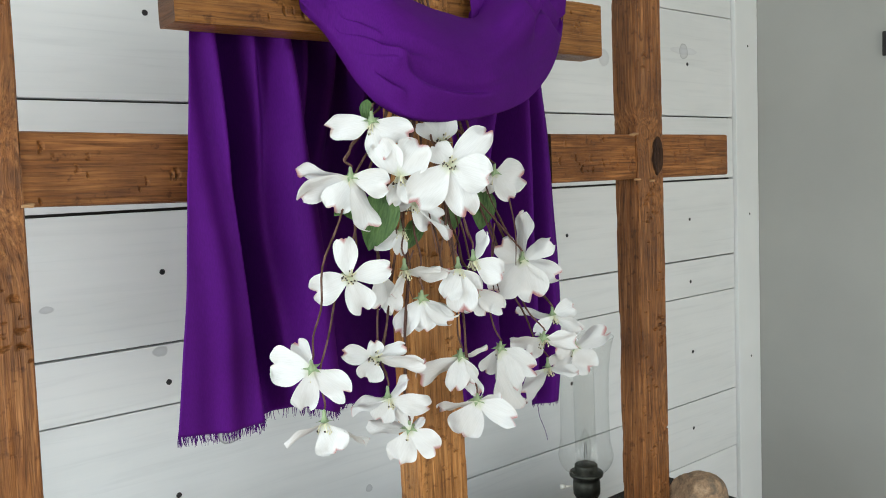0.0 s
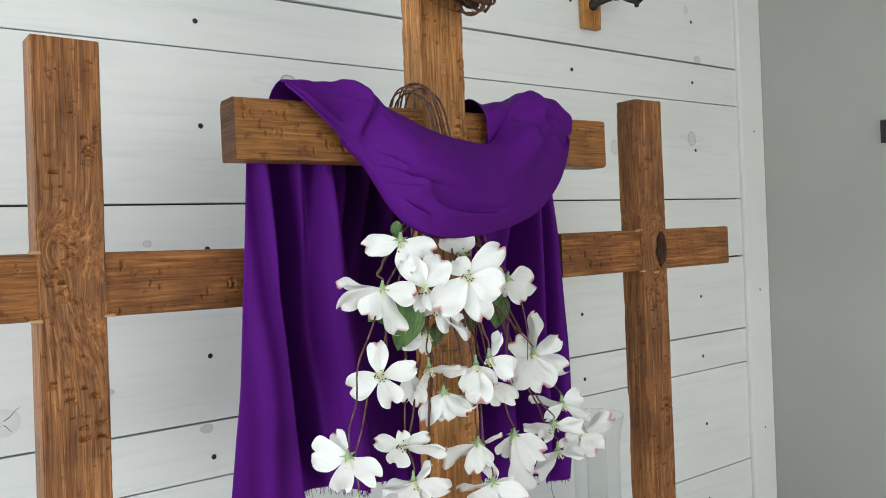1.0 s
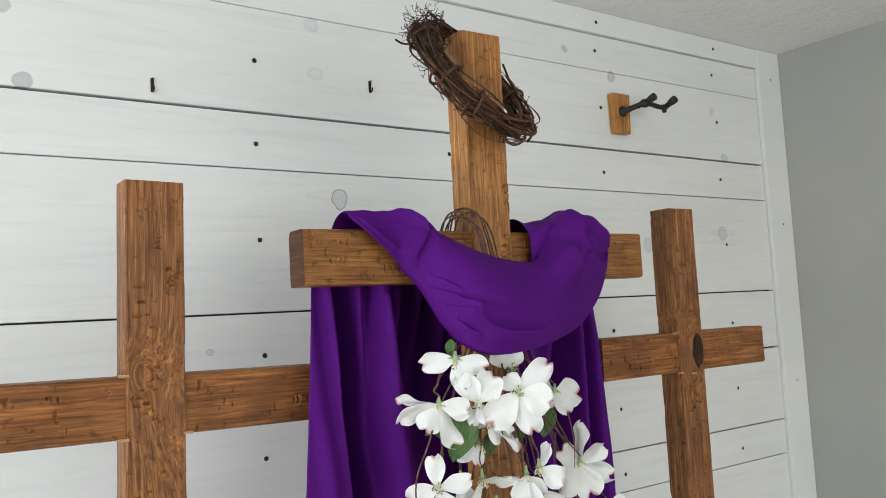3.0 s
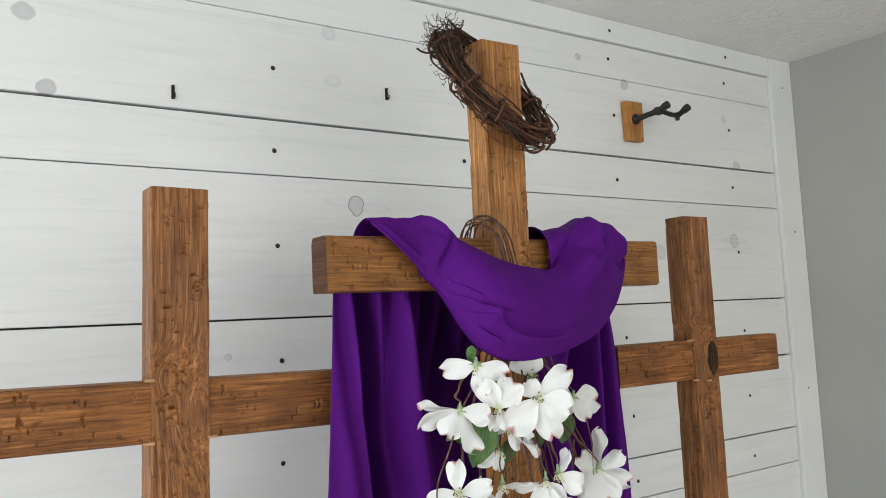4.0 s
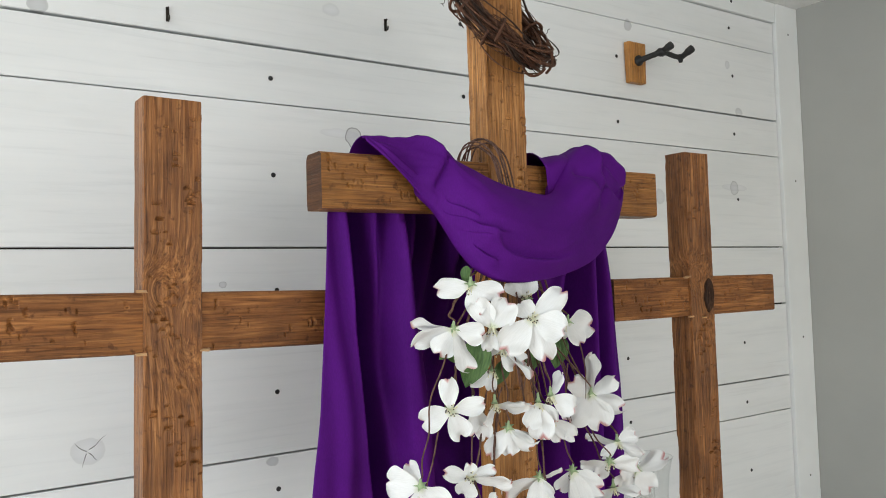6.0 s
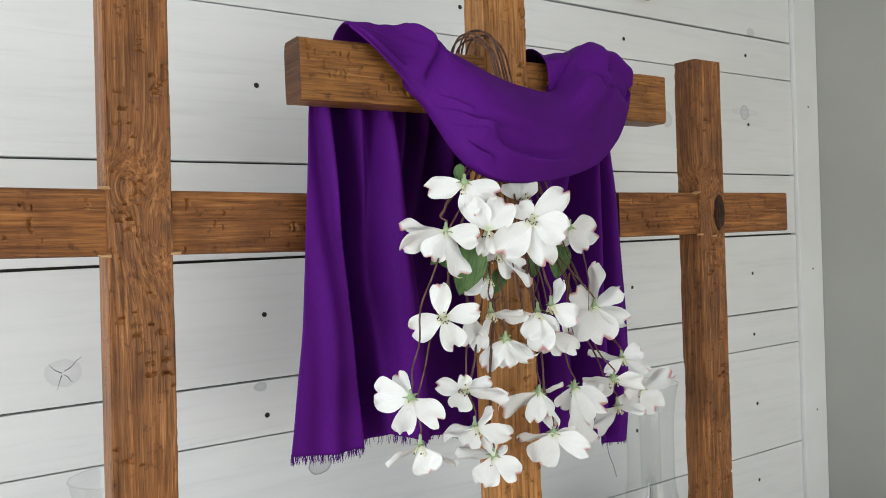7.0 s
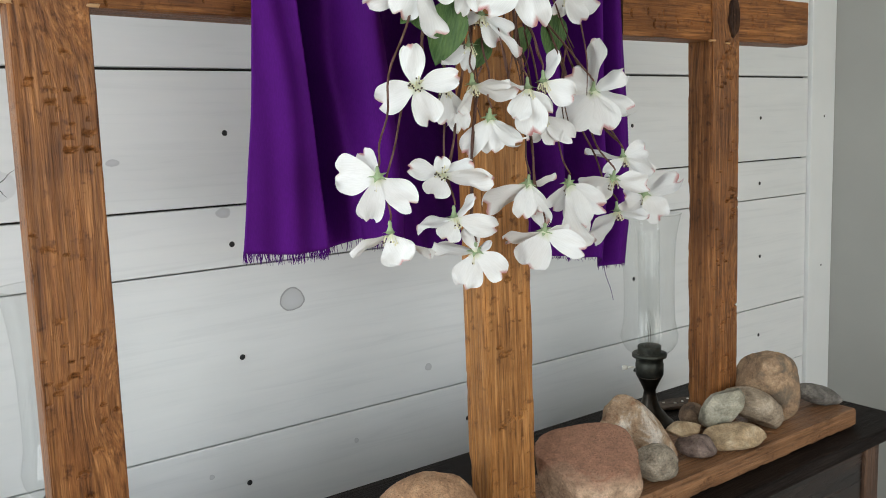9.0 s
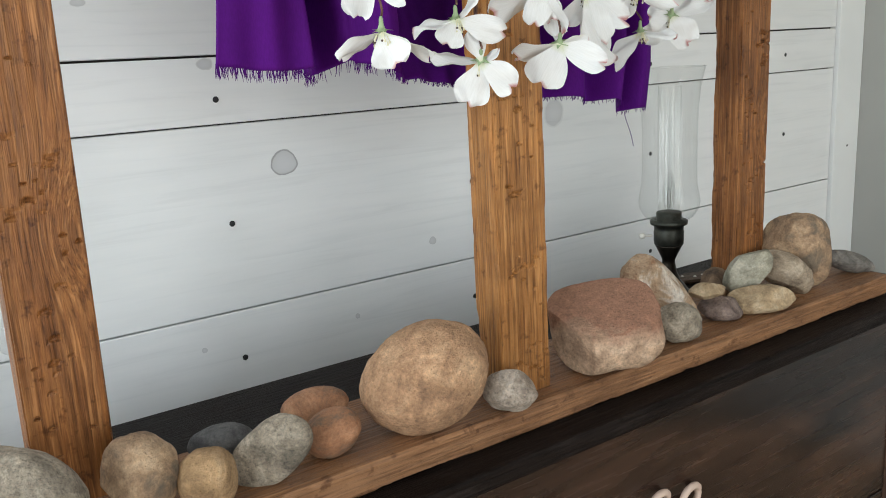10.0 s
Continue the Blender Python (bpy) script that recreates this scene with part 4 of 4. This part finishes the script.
ST_EGG = stone_material("tan_sandstone", (0.34, 0.195, 0.11), (0.445, 0.262, 0.145), (0.53, 0.34, 0.20), 0.6)
ST_RED = stone_material("reddish_sandstone", (0.42, 0.28, 0.185), (0.55, 0.385, 0.26), (0.62, 0.47, 0.34), 0.6, 0.8, (0.36, 0.185, 0.115))
ST_BROWN = stone_material("brown_stone", (0.12, 0.085, 0.06), (0.25, 0.165, 0.105), (0.40, 0.29, 0.19), 0.5)
ST_TAN = stone_material("pale_tan_stone", (0.28, 0.20, 0.12), (0.47, 0.34, 0.20), (0.57, 0.46, 0.31), 0.4)
ST_GREY = stone_material("speckled_grey_stone", (0.22, 0.19, 0.145), (0.36, 0.31, 0.24), (0.46, 0.41, 0.33), 0.8)
ST_DARK = stone_material("dark_slate_stone", (0.035, 0.036, 0.038), (0.075, 0.075, 0.078), (0.13, 0.13, 0.13), 0.5, 0.6)
ST_MAROON = stone_material("dark_maroon_stone", (0.10, 0.07, 0.06), (0.18, 0.13, 0.11), (0.26, 0.2, 0.17), 0.6)
ST_PALE = stone_material("pale_pitted_stone", (0.30, 0.24, 0.19), (0.44, 0.37, 0.30), (0.58, 0.52, 0.45), 0.7)
ST_SANDY = stone_material("sandy_grey_stone", (0.26, 0.20, 0.14), (0.40, 0.32, 0.23), (0.50, 0.42, 0.32), 0.5)
ST_SLATE = stone_material("flat_grey_slate", (0.12, 0.11, 0.095), (0.20, 0.185, 0.165), (0.29, 0.27, 0.24), 0.6)
ST_GREEN = stone_material("grey_green_stone", (0.30, 0.28, 0.21), (0.43, 0.41, 0.32), (0.52, 0.50, 0.41), 0.4)
ST_SAND = stone_material("mottled_brown_sandstone", (0.22, 0.17, 0.12), (0.38, 0.25, 0.15), (0.50, 0.36, 0.23), 0.5)
ST_YELLOW = stone_material("yellow_tan_stone", (0.34, 0.21, 0.10), (0.48, 0.31, 0.16), (0.56, 0.40, 0.24), 0.4)
ST_ORANGE = stone_material("orange_brown_pebble", (0.22, 0.15, 0.10), (0.38, 0.18, 0.09), (0.46, 0.25, 0.14), 0.4, 0.6)
ST_RUST = stone_material("rusty_stone", (0.33, 0.18, 0.10), (0.48, 0.34, 0.22), (0.72, 0.66, 0.58), 0.5)


def stone(place, w, h, d, roll, mat, seed, label, lump=0.10, square=2.0, cut=None, yaw=-34, facets=0):
    """One stone: a lumpy superellipsoid, w by h seen from the room side, d deep, rolled in that view."""
    b = bmesh.new()
    bmesh.ops.create_icosphere(b, subdivisions=5, radius=1)
    rnd = random.Random(seed)
    planes = [(Vector((rnd.uniform(-1, 1), rnd.uniform(-1, 0.3), rnd.uniform(-0.6, 1))).normalized(), rnd.uniform(0.68, 0.86)) for _ in range(facets)]
    if cut:
        planes += [(Vector(c[:3]).normalized(), c[3]) for c in (cut if isinstance(cut[0], tuple) else (cut,))]
    for v in b.verts:
        p = v.co.copy()
        k = (abs(p.x) ** square + abs(p.y) ** square + abs(p.z) ** square) ** (-1 / square)
        p = p * k
        q = p * 1.3 + Vector((seed * 3.1, seed * 1.7, 0))
        p *= 1 + lump * (noise.noise(q) + 0.45 * noise.noise(q * 2.3) + 0.18 * noise.noise(q * 5.5)) + 0.012 * noise.noise(q * 14)
        for nrm, dist in planes:
            over = p.dot(nrm) - dist
            if over > 0:
                p -= nrm * over * 0.97
        v.co = Vector((p.x * w / 2, p.y * d / 2, p.z * h / 2))
    bmesh.ops.transform(b, matrix=pose(0, 0, 0, 0, roll, 0), verts=b.verts)
    low = min(v.co.z for v in b.verts)
    ob = finish("stone", b, mat, None, True)
    ob.matrix_basis = pose(place[0], place[1], place[2] if place[2] is not None else BASE_TOP - low - 0.0015, 0, 0, yaw)
    return tagged(ob, label, "stone", "stones on the plank")


stone((0.020, -0.588, None), 0.170, 0.134, 0.115, -32, ST_EGG, 1, "large egg-shaped tan sandstone boulder on the plank", 0.055)
stone((0.138, -0.612, None), 0.076, 0.054, 0.05, 5, ST_PALE, 2, "small speckled grey pebble before the cross foot", 0.12, facets=2)
stone((0.330, -0.592, None), 0.158, 0.138, 0.120, -8, ST_RED, 3, "blocky reddish sandstone with a flat sloping top", 0.05, 3.4, (0.06, -0.36, 0.93, 0.30), facets=1)
stone((0.528, -0.530, 0.966), 0.155, 0.092, 0.075, 36, ST_RUST, 4, "broken rust and white stone leaning on another", 0.14, 3.0, ((-0.15, -0.85, 0.5, 0.34), (0.5, -0.8, 0.3, 0.42), (0.35, -0.2, 0.9, 0.5), (-0.7, -0.5, 0.5, 0.72)), facets=5)
stone((0.495, -0.590, None), 0.070, 0.062, 0.05, 0, ST_GREY, 5, "round grey stone under a broken rusty one", 0.1, 2.3)
stone((0.626, -0.568, None), 0.084, 0.044, 0.05, 4, ST_MAROON, 6, "flat dark maroon stone on the plank", 0.12, facets=5)
stone((0.614, -0.550, 0.954), 0.062, 0.030, 0.04, -8, ST_TAN, 7, "small pitted tan stone on a darker one", 0.16, facets=6)
stone((0.707, -0.588, None), 0.115, 0.048, 0.06, -3, ST_TAN, 8, "flat oval pale tan stone on the plank", 0.10, 2.3, facets=3)
stone((0.820, -0.556, None), 0.125, 0.066, 0.055, 32, ST_SANDY, 9, "oblong tan stone leaning by a boulder", 0.10, 2.2, facets=3)
stone((0.726, -0.550, 0.970), 0.098, 0.060, 0.04, -52, ST_GREEN, 10, "smooth grey green stone resting on two others", 0.08, 2.8, facets=3)
stone((0.722, -0.487, 0.935), 0.055, 0.06, 0.04, -20, ST_BROWN, 12, "small brown stone behind the pile", 0.08)
stone((0.885, -0.538, None), 0.122, 0.140, 0.085, -8, ST_SAND, 13, "large upright brown and grey stone by the cross", 0.06, 2.9, facets=2)
stone((1.040, -0.555, None), 0.105, 0.040, 0.05, 16, ST_SLATE, 14, "flat dark grey stone near the plank end", 0.12, 2.0, facets=2)
stone((-0.448, -0.565, None), 0.158, 0.120, 0.10, 12, ST_GREY, 15, "large speckled grey green stone by the cross", 0.06)
stone((-0.325, -0.562, None), 0.082, 0.092, 0.07, 8, ST_SAND, 16, "upright brown stone with a blunt face", 0.08, 2.3, (-0.7, -0.7, 0.1, 0.72), facets=2)
stone((-0.262, -0.590, None), 0.063, 0.068, 0.055, 0, ST_YELLOW, 17, "small rounded yellowish tan stone", 0.06, 2.3)
stone((-0.214, -0.492, 0.928), 0.082, 0.042, 0.05, -8, ST_DARK, 18, "smooth dark slate grey pebble", 0.05)
stone((-0.186, -0.582, 0.941), 0.108, 0.066, 0.035, -40, ST_GREY, 19, "flat speckled grey stone leaning on others", 0.05, 2.3)
stone((-0.105, -0.570, None), 0.075, 0.058, 0.055, -30, ST_ORANGE, 20, "smooth rusty pebble with a grey end", 0.06)
stone((-0.088, -0.488, 0.936), 0.090, 0.046, 0.05, -10, ST_ORANGE, 21, "smooth reddish oval pebble", 0.05)

# ---- lamps with glass chimneys ----
def glass_material():
    m, n, l, b = material("clear_glass", 0.02)
    clear = n.new("ShaderNodeBsdfTransparent")
    clear.inputs["Color"].default_value = (0.965, 0.972, 0.968, 1)
    gloss = n.new("ShaderNodeBsdfGlossy")
    gloss.inputs["Roughness"].default_value = 0.03
    lw = n.new("ShaderNodeLayerWeight")
    lw.inputs["Blend"].default_value = 0.5
    fac = maths(n, l, "ADD", maths(n, l, "MULTIPLY", maths(n, l, "POWER", lw.outputs["Facing"], 2.6), 0.38), 0.045)
    blend = n.new("ShaderNodeMixShader")
    l.new(fac, blend.inputs[0])
    l.new(clear.outputs[0], blend.inputs[1])
    l.new(gloss.outputs[0], blend.inputs[2])
    l.new(blend.outputs[0], n["Material Output"].inputs[0])
    return m


GLASS = glass_material()
BRONZE, bn, bl, bb_ = material("dark_bronze", 0.35, 0.85)
brn = ramp(bn, [(0.3, (0.022, 0.018, 0.014)), (0.7, (0.06, 0.052, 0.042))])
bl.new(tex_noise(bn, bl, coords(bn, bl), 40, 4), brn.inputs[0])
bl.new(brn.outputs[0], bb_.inputs["Base Color"])
PEWTER, pn, pl, pb = material("grey_green_metal", 0.45, 0.8)
prn = ramp(pn, [(0.3, (0.035, 0.037, 0.031)), (0.7, (0.085, 0.088, 0.074))])
pl.new(tex_noise(pn, pl, coords(pn, pl), 60, 4), prn.inputs[0])
pl.new(prn.outputs[0], pb.inputs["Base Color"])
IVORY = plain_paint("ivory_key", (0.75, 0.73, 0.66), 0.4, 200, 0.0003)


def shell(profile, segs=48):
    """A thin turned glass wall."""
    return lathe(profile, segs, cap=False)


def lamp(place, label, turn=0):
    root = empty("table_lamp", place)
    root.rotation_euler = (0, 0, radians(turn))
    tagged(root, label, "lamp", "lamps with glass chimneys")
    part("base", lathe([(0.0495, 0.0), (0.050, 0.005), (0.046, 0.009), (0.040, 0.013), (0.034, 0.022), (0.024, 0.034), (0.017, 0.050), (0.0135, 0.066), (0.0125, 0.074), (0.015, 0.081),
                        (0.020, 0.092), (0.026, 0.104), (0.0275, 0.1065)], 40), BRONZE, root, "dark bronze turned foot", True)
    sock = part("socket", lathe([(0.027, 0.107), (0.029, 0.109), (0.0285, 0.112), (0.0295, 0.114), (0.0295, 0.134), (0.0285, 0.137), (0.0290, 0.147), (0.036, 0.149), (0.037, 0.153), (0.036, 0.157), (0.024, 0.159),
                              (0.025, 0.172), (0.023, 0.174)], 40), PEWTER, root, "grey metal lamp socket", True)
    key = bmesh.new()
    tube([(-0.028, 0.018, 0.127), (-0.040, 0.026, 0.127)], [0.0025, 0.0025], 8, key)
    tube([(-0.040, 0.026, 0.127), (-0.042, 0.027, 0.127), (-0.049, 0.032, 0.127)], [0.003, 0.0055, 0.005], 10, key)
    part("key", key, IVORY, sock, "ivory switch key", True)
    glass = part("chimney", shell([(0.036, 0.158), (0.048, 0.166), (0.057, 0.180), (0.060, 0.196), (0.057, 0.212), (0.0535, 0.230), (0.0525, 0.26), (0.0525, 0.33), (0.054, 0.38), (0.058, 0.42), (0.066, 0.455)]),
                 GLASS, root, "clear flared glass shade", True)
    rim = [(0.066 * math.cos(i / 48 * 6.2832), 0.066 * math.sin(i / 48 * 6.2832), 0.455) for i in range(49)]
    part("rim", tube(rim, 0.0011, 6), GLASS, glass, "", True)
    glass.visible_shadow = False
    inner = part("inner_tube", shell([(0.020, 0.175), (0.022, 0.20), (0.0225, 0.25), (0.0225, 0.42)], 32), GLASS, root, "slim inner glass tube", True)
    inner.visible_shadow = False
    bulb = part("bulb", shell([(0.007, 0.1745), (0.010, 0.19), (0.0145, 0.205), (0.0145, 0.215), (0.010, 0.232), (0.004, 0.246), (0.0015, 0.252)], 24), GLASS, root, "small clear candle bulb", True)
    bulb.visible_shadow = False
    part("filament", tube([(-0.003, 0, 0.176), (-0.004, 0, 0.215), (0, 0, 0.222), (0.004, 0, 0.215), (0.003, 0, 0.176)], 0.0007, 5), PEWTER, bulb)
    return root


lamp((0.774, -0.332, DT), "dark bronze lamp with clear glass chimney on the dresser")
lamp((-0.362, -0.275, DT), "bronze glass-chimney lamp half hidden behind a cross", 180)

# flat piece of bark behind the stones
rnd = random.Random(12)
bm = bmesh.new()
ring = []
for i in range(28):
    a = i / 28 * 6.283
    k = 1 + 0.16 * noise.noise((math.cos(a) * 2, math.sin(a) * 2, 4))
    ring.append((0.075 * k * math.cos(a), 0.028 * k * math.sin(a)))
lay = [[bm.verts.new((x * s, y * s, z + 0.002 * noise.noise((x * 40, y * 40, 1)))) for x, y in ring] for z, s in ((0.0025, 0.97), (0.006, 1.0), (0.010, 0.95))]
for a, c in zip(lay, lay[1:]):
    for i in range(28):
        j = (i + 1) % 28
        bm.faces.new((a[i], a[j], c[j], c[i]))
bm.faces.new(lay[0][::-1])
bm.faces.new(lay[-1])
bark = empty("bark_piece", (0.905, -0.30, DT))
bark.rotation_euler = (0, 0, radians(-15))
tagged(bark, "flat brown bark strip with pale dots on the dresser", "bark")
part("strip", bm, stained_wood("bark_brown", (0.05, 0.035, 0.025), (0.11, 0.08, 0.06), (0.18, 0.14, 0.11), 0.7, "x"), bark)
for i in range(6):
    part("dot", lathe([(0.003, 0.0), (0.0035, 0.001), (0.002, 0.002)], 10, (-0.055 + 0.022 * i, 0.008 * math.sin(i * 2), 0.0102)), IVORY, bark, "pale dot", True)

# ---- vine wreath on the post ----
VINE = stained_wood("brown_grapevine", (0.03, 0.012, 0.007), (0.09, 0.038, 0.021), (0.17, 0.083, 0.047), 0.7, "z")
VINE2 = stained_wood("dark_grapevine", (0.014, 0.008, 0.006), (0.035, 0.02, 0.014), (0.075, 0.042, 0.03), 0.75, "z")
W0 = Vector((0.19, -0.555, 2.2))
wreath = empty("vine_wreath", W0)
tagged(wreath, "brown twisted grapevine crown hung round the post top", "wreath")
LOOP = [(0.184 + (x - 0.185) * 0.72, -0.552 + (y + 0.55) * 0.80, 2.228 + (z - 2.205) * 0.84) for x, y, z in ((0.047, -0.590, 2.225), (0.085, -0.632, 2.145), (0.150, -0.652, 2.103), (0.225, -0.645, 2.083), (0.292, -0.600, 2.105), (0.328, -0.535, 2.165), (0.312, -0.475, 2.240), (0.235, -0.452, 2.305), (0.135, -0.480, 2.325), (0.065, -0.535, 2.295))]


def loop_point(s):
    n = len(LOOP)
    f = (s % 1.0) * n
    i = int(f)
    t = f - i
    p0, p1, p2, p3 = (Vector(LOOP[(i + k) % n]) for k in (-1, 0, 1, 2))
    return 0.5 * ((2 * p1) + (p2 - p0) * t + (2 * p0 - 5 * p1 + 4 * p2 - p3) * t * t + (3 * p1 - p0 - 3 * p2 + p3) * t ** 3)


rnd = random.Random(31)


def ring_offset(s, r, a):
    d = (loop_point(s + 0.01) - loop_point(s - 0.01)).normalized()
    out = (loop_point(s) - W0)
    out = (out - d * out.dot(d)).normalized()
    return loop_point(s) + (out * (math.cos(a) * 0.9 + 0.25) + d.cross(out) * math.sin(a)) * r


for k in range(74):
    s0, span = rnd.random(), rnd.uniform(0.35, 0.95)
    r, a0, tw = rnd.uniform(0.004, 0.025), rnd.uniform(0, 6.28), rnd.uniform(-7, 7)
    if k > 66:
        r += 0.005
    nn = int(60 * span) + 8
    pts = [ring_offset(s0 + span * i / nn, r * (1 + 0.3 * math.sin(i * 0.3 + k)), a0 + tw * i / nn) - W0 for i in range(nn + 1)]
    rad = rnd.choice((0.0009, 0.0013, 0.0018, 0.0024, 0.0032))
    part("vine", tube(pts, [rad * (0.85 + 0.25 * math.sin(i * 0.7 + k)) for i in range(nn + 1)], 6), VINE if rnd.random() < 0.55 else VINE2, wreath)
for k in range(5):
    s = (0.04, 0.13, 0.30, 0.93, 0.5)[k]
    pts = [ring_offset(s + 0.008 * i / 20 * 3, 0.027, i / 20 * 6.6) - W0 for i in range(21)]
    part("binding", tube(pts, 0.0026, 6), VINE, wreath)
bm = bmesh.new()
for k in range(280):
    s = rnd.choice((rnd.uniform(0.83, 1.02), rnd.uniform(0.83, 1.02), rnd.random()))
    p = ring_offset(s, 0.021, rnd.uniform(0, 6.28))
    d = Vector((rnd.uniform(-1, 1), rnd.uniform(-1, 1), rnd.uniform(-0.4, 1.2))).normalized()
    e = d.orthogonal().normalized()
    f = d.cross(e)
    ln, cr = rnd.uniform(0.012, 0.034), rnd.uniform(0.002, 0.006)
    turns = rnd.uniform(0.5, 2.2)
    pts = [p + d * ln * i / 14 + (e * math.cos(turns * 6.28 * i / 14) + f * math.sin(turns * 6.28 * i / 14)) * cr * (i / 14) - W0 for i in range(15)]
    tube(pts, 0.0006, 3, bm)
tagged(part("tendril_tuft", bm, VINE2, wreath, "curly thin dry tendrils"), kind="stuff")
part("twig", tube(smooth_line([Vector(p) - W0 for p in ((0.06, -0.57, 2.268), (0.03, -0.575, 2.262), (0.012, -0.58, 2.265))], 8), 0.0018, 5), VINE2, wreath)
part("twig", tube(smooth_line([Vector(p) - W0 for p in ((0.325, -0.52, 2.20), (0.322, -0.50, 2.25), (0.305, -0.50, 2.287))], 8), 0.0022, 5), VINE2, wreath)

# ---- guitar hanger and small hooks on the wall ----
OAK = stained_wood("honey_oak", (0.32, 0.14, 0.03), (0.48, 0.22, 0.06), (0.56, 0.29, 0.09), 0.4, "z")
BLACK = plain_paint("black_rubber", (0.012, 0.012, 0.012), 0.55, 150, 0.0006)
hanger = empty("instrument_hanger", (1.166, -0.001, 2.391))
tagged(hanger, "black forked hanger on a honey wooden block, fixed to the wall", "hanger")
bm = box(-0.037, 0.037, -0.022, 0.0, -0.062, 0.062, 0.004)
for v in bm.verts:
    if v.co.z < -0.03:
        v.co.x *= 0.9
part("block", bm, OAK, hanger, "honey coloured wooden block")
part("arm", tube([(0, -0.021, 0.005), (0, -0.028, 0.005), (0, -0.03, 0.005), (0.004, -0.085, 0.010)], [0.016, 0.016, 0.009, 0.008], 14), BLACK, hanger, "", True)
part("yoke", tube(smooth_line([(0.002, -0.080, 0.008), (0.014, -0.098, 0.014), (0.040, -0.102, 0.012), (0.072, -0.100, 0.009), (0.104, -0.099, 0.010)], 16), [0.0085] * 3 + [0.013] * 3 + [0.0075] * 8 + [0.010] * 2, 12), BLACK, hanger, "", True)
for x, z, ln, rise in ((0.016, 0.016, 0.040, 0.010), (0.104, 0.010, 0.044, 0.018)):
    part("prong", tube([(x, -0.098, z), (x, -0.098 - 0.4 * ln, z + 0.4 * rise), (x, -0.098 - 0.6 * ln, z + 0.6 * rise), (x, -0.098 - 0.95 * ln, z + 0.95 * rise), (x, -0.099 - ln, z + rise)], [0.0085, 0.0085, 0.0112, 0.0115, 0.006], 12), BLACK, hanger, "rubber covered prong", True)
part("knob", tube([(0.098, -0.100, 0.008), (0.098, -0.101, -0.006)], [0.008, 0.006], 10), BLACK, hanger, "", True)
for x, z in ((-0.222, 2.315), (0.298, 2.374)):
    hook = empty("wall_hook", (x, 0.0, z))
    tagged(hook, "small dark metal picture hook on the shiplap wall", "hook", "picture hooks")
    part("plate", box(-0.0035, 0.0035, -0.002, 0.0, -0.014, 0.016, 0.0008), BRONZE, hook)
    part("hook", tube(smooth_line([(0, -0.002, 0.0), (0, -0.005, -0.010), (0, -0.011, -0.012), (0, -0.013, -0.004)], 12), 0.0018, 6), BRONZE, hook)
    part("nail", tube([(0, 0, 0.010), (0, -0.008, 0.014)], [0.0015, 0.002], 6), BRONZE, hook)

# rope pulls on a drawer
ROPE = plain_paint("beige_cord", (0.62, 0.47, 0.38), 0.8, 300, 0.001)
for x, z in ((0.372, 0.698), (0.443, 0.684)):
    pull = empty("cord_pull", (x, -0.6455, z))
    tagged(pull, "beige cord loop pull on the dresser front", "pull", "cord pulls")
    pts = [(0.024 * math.cos(a), -0.008 - 0.010 * math.sin(a * 0.5), 0.016 * math.sin(a)) for a in [i / 24 * 6.283 for i in range(25)]]
    part("cord", tube(pts, 0.0055, 8), ROPE, pull, "", True)

# small black box on the side wall
fixture = empty("wall_bracket", (RIGHT, -0.45, 2.018))
tagged(fixture, "small black metal bracket on the grey wall", "bracket")
part("plate", box(-0.012, -0.001, -0.034, 0.034, -0.036, 0.036, 0.003), BLACK, fixture)
part("peg", tube([(-0.012, 0, 0), (-0.03, 0, 0.0), (-0.036, 0, 0.008)], [0.008, 0.008, 0.006], 10), BLACK, fixture, "", True)

# fine checks in one large knot of the boards
rnd = random.Random(21)
for a0, a1, ln in ((0.6, 0.7, 0.040), (2.7, 2.5, 0.030), (3.9, 4.4, 0.030), (5.3, 5.4, 0.026)):
    pts = smooth_line([(-0.385 + ln * q * math.cos(a0 + (a1 - a0) * q) + rnd.uniform(-0.002, 0.002), -0.0005, 1.45 + ln * q * math.sin(a0 + (a1 - a0) * q) + rnd.uniform(-0.002, 0.002)) for q in (0.1, 0.4, 0.7, 1.0)], 12)
    part("crack", tube(pts, [0.0011 - 0.00006 * i for i in range(12)], 4), GAP, wall_north)
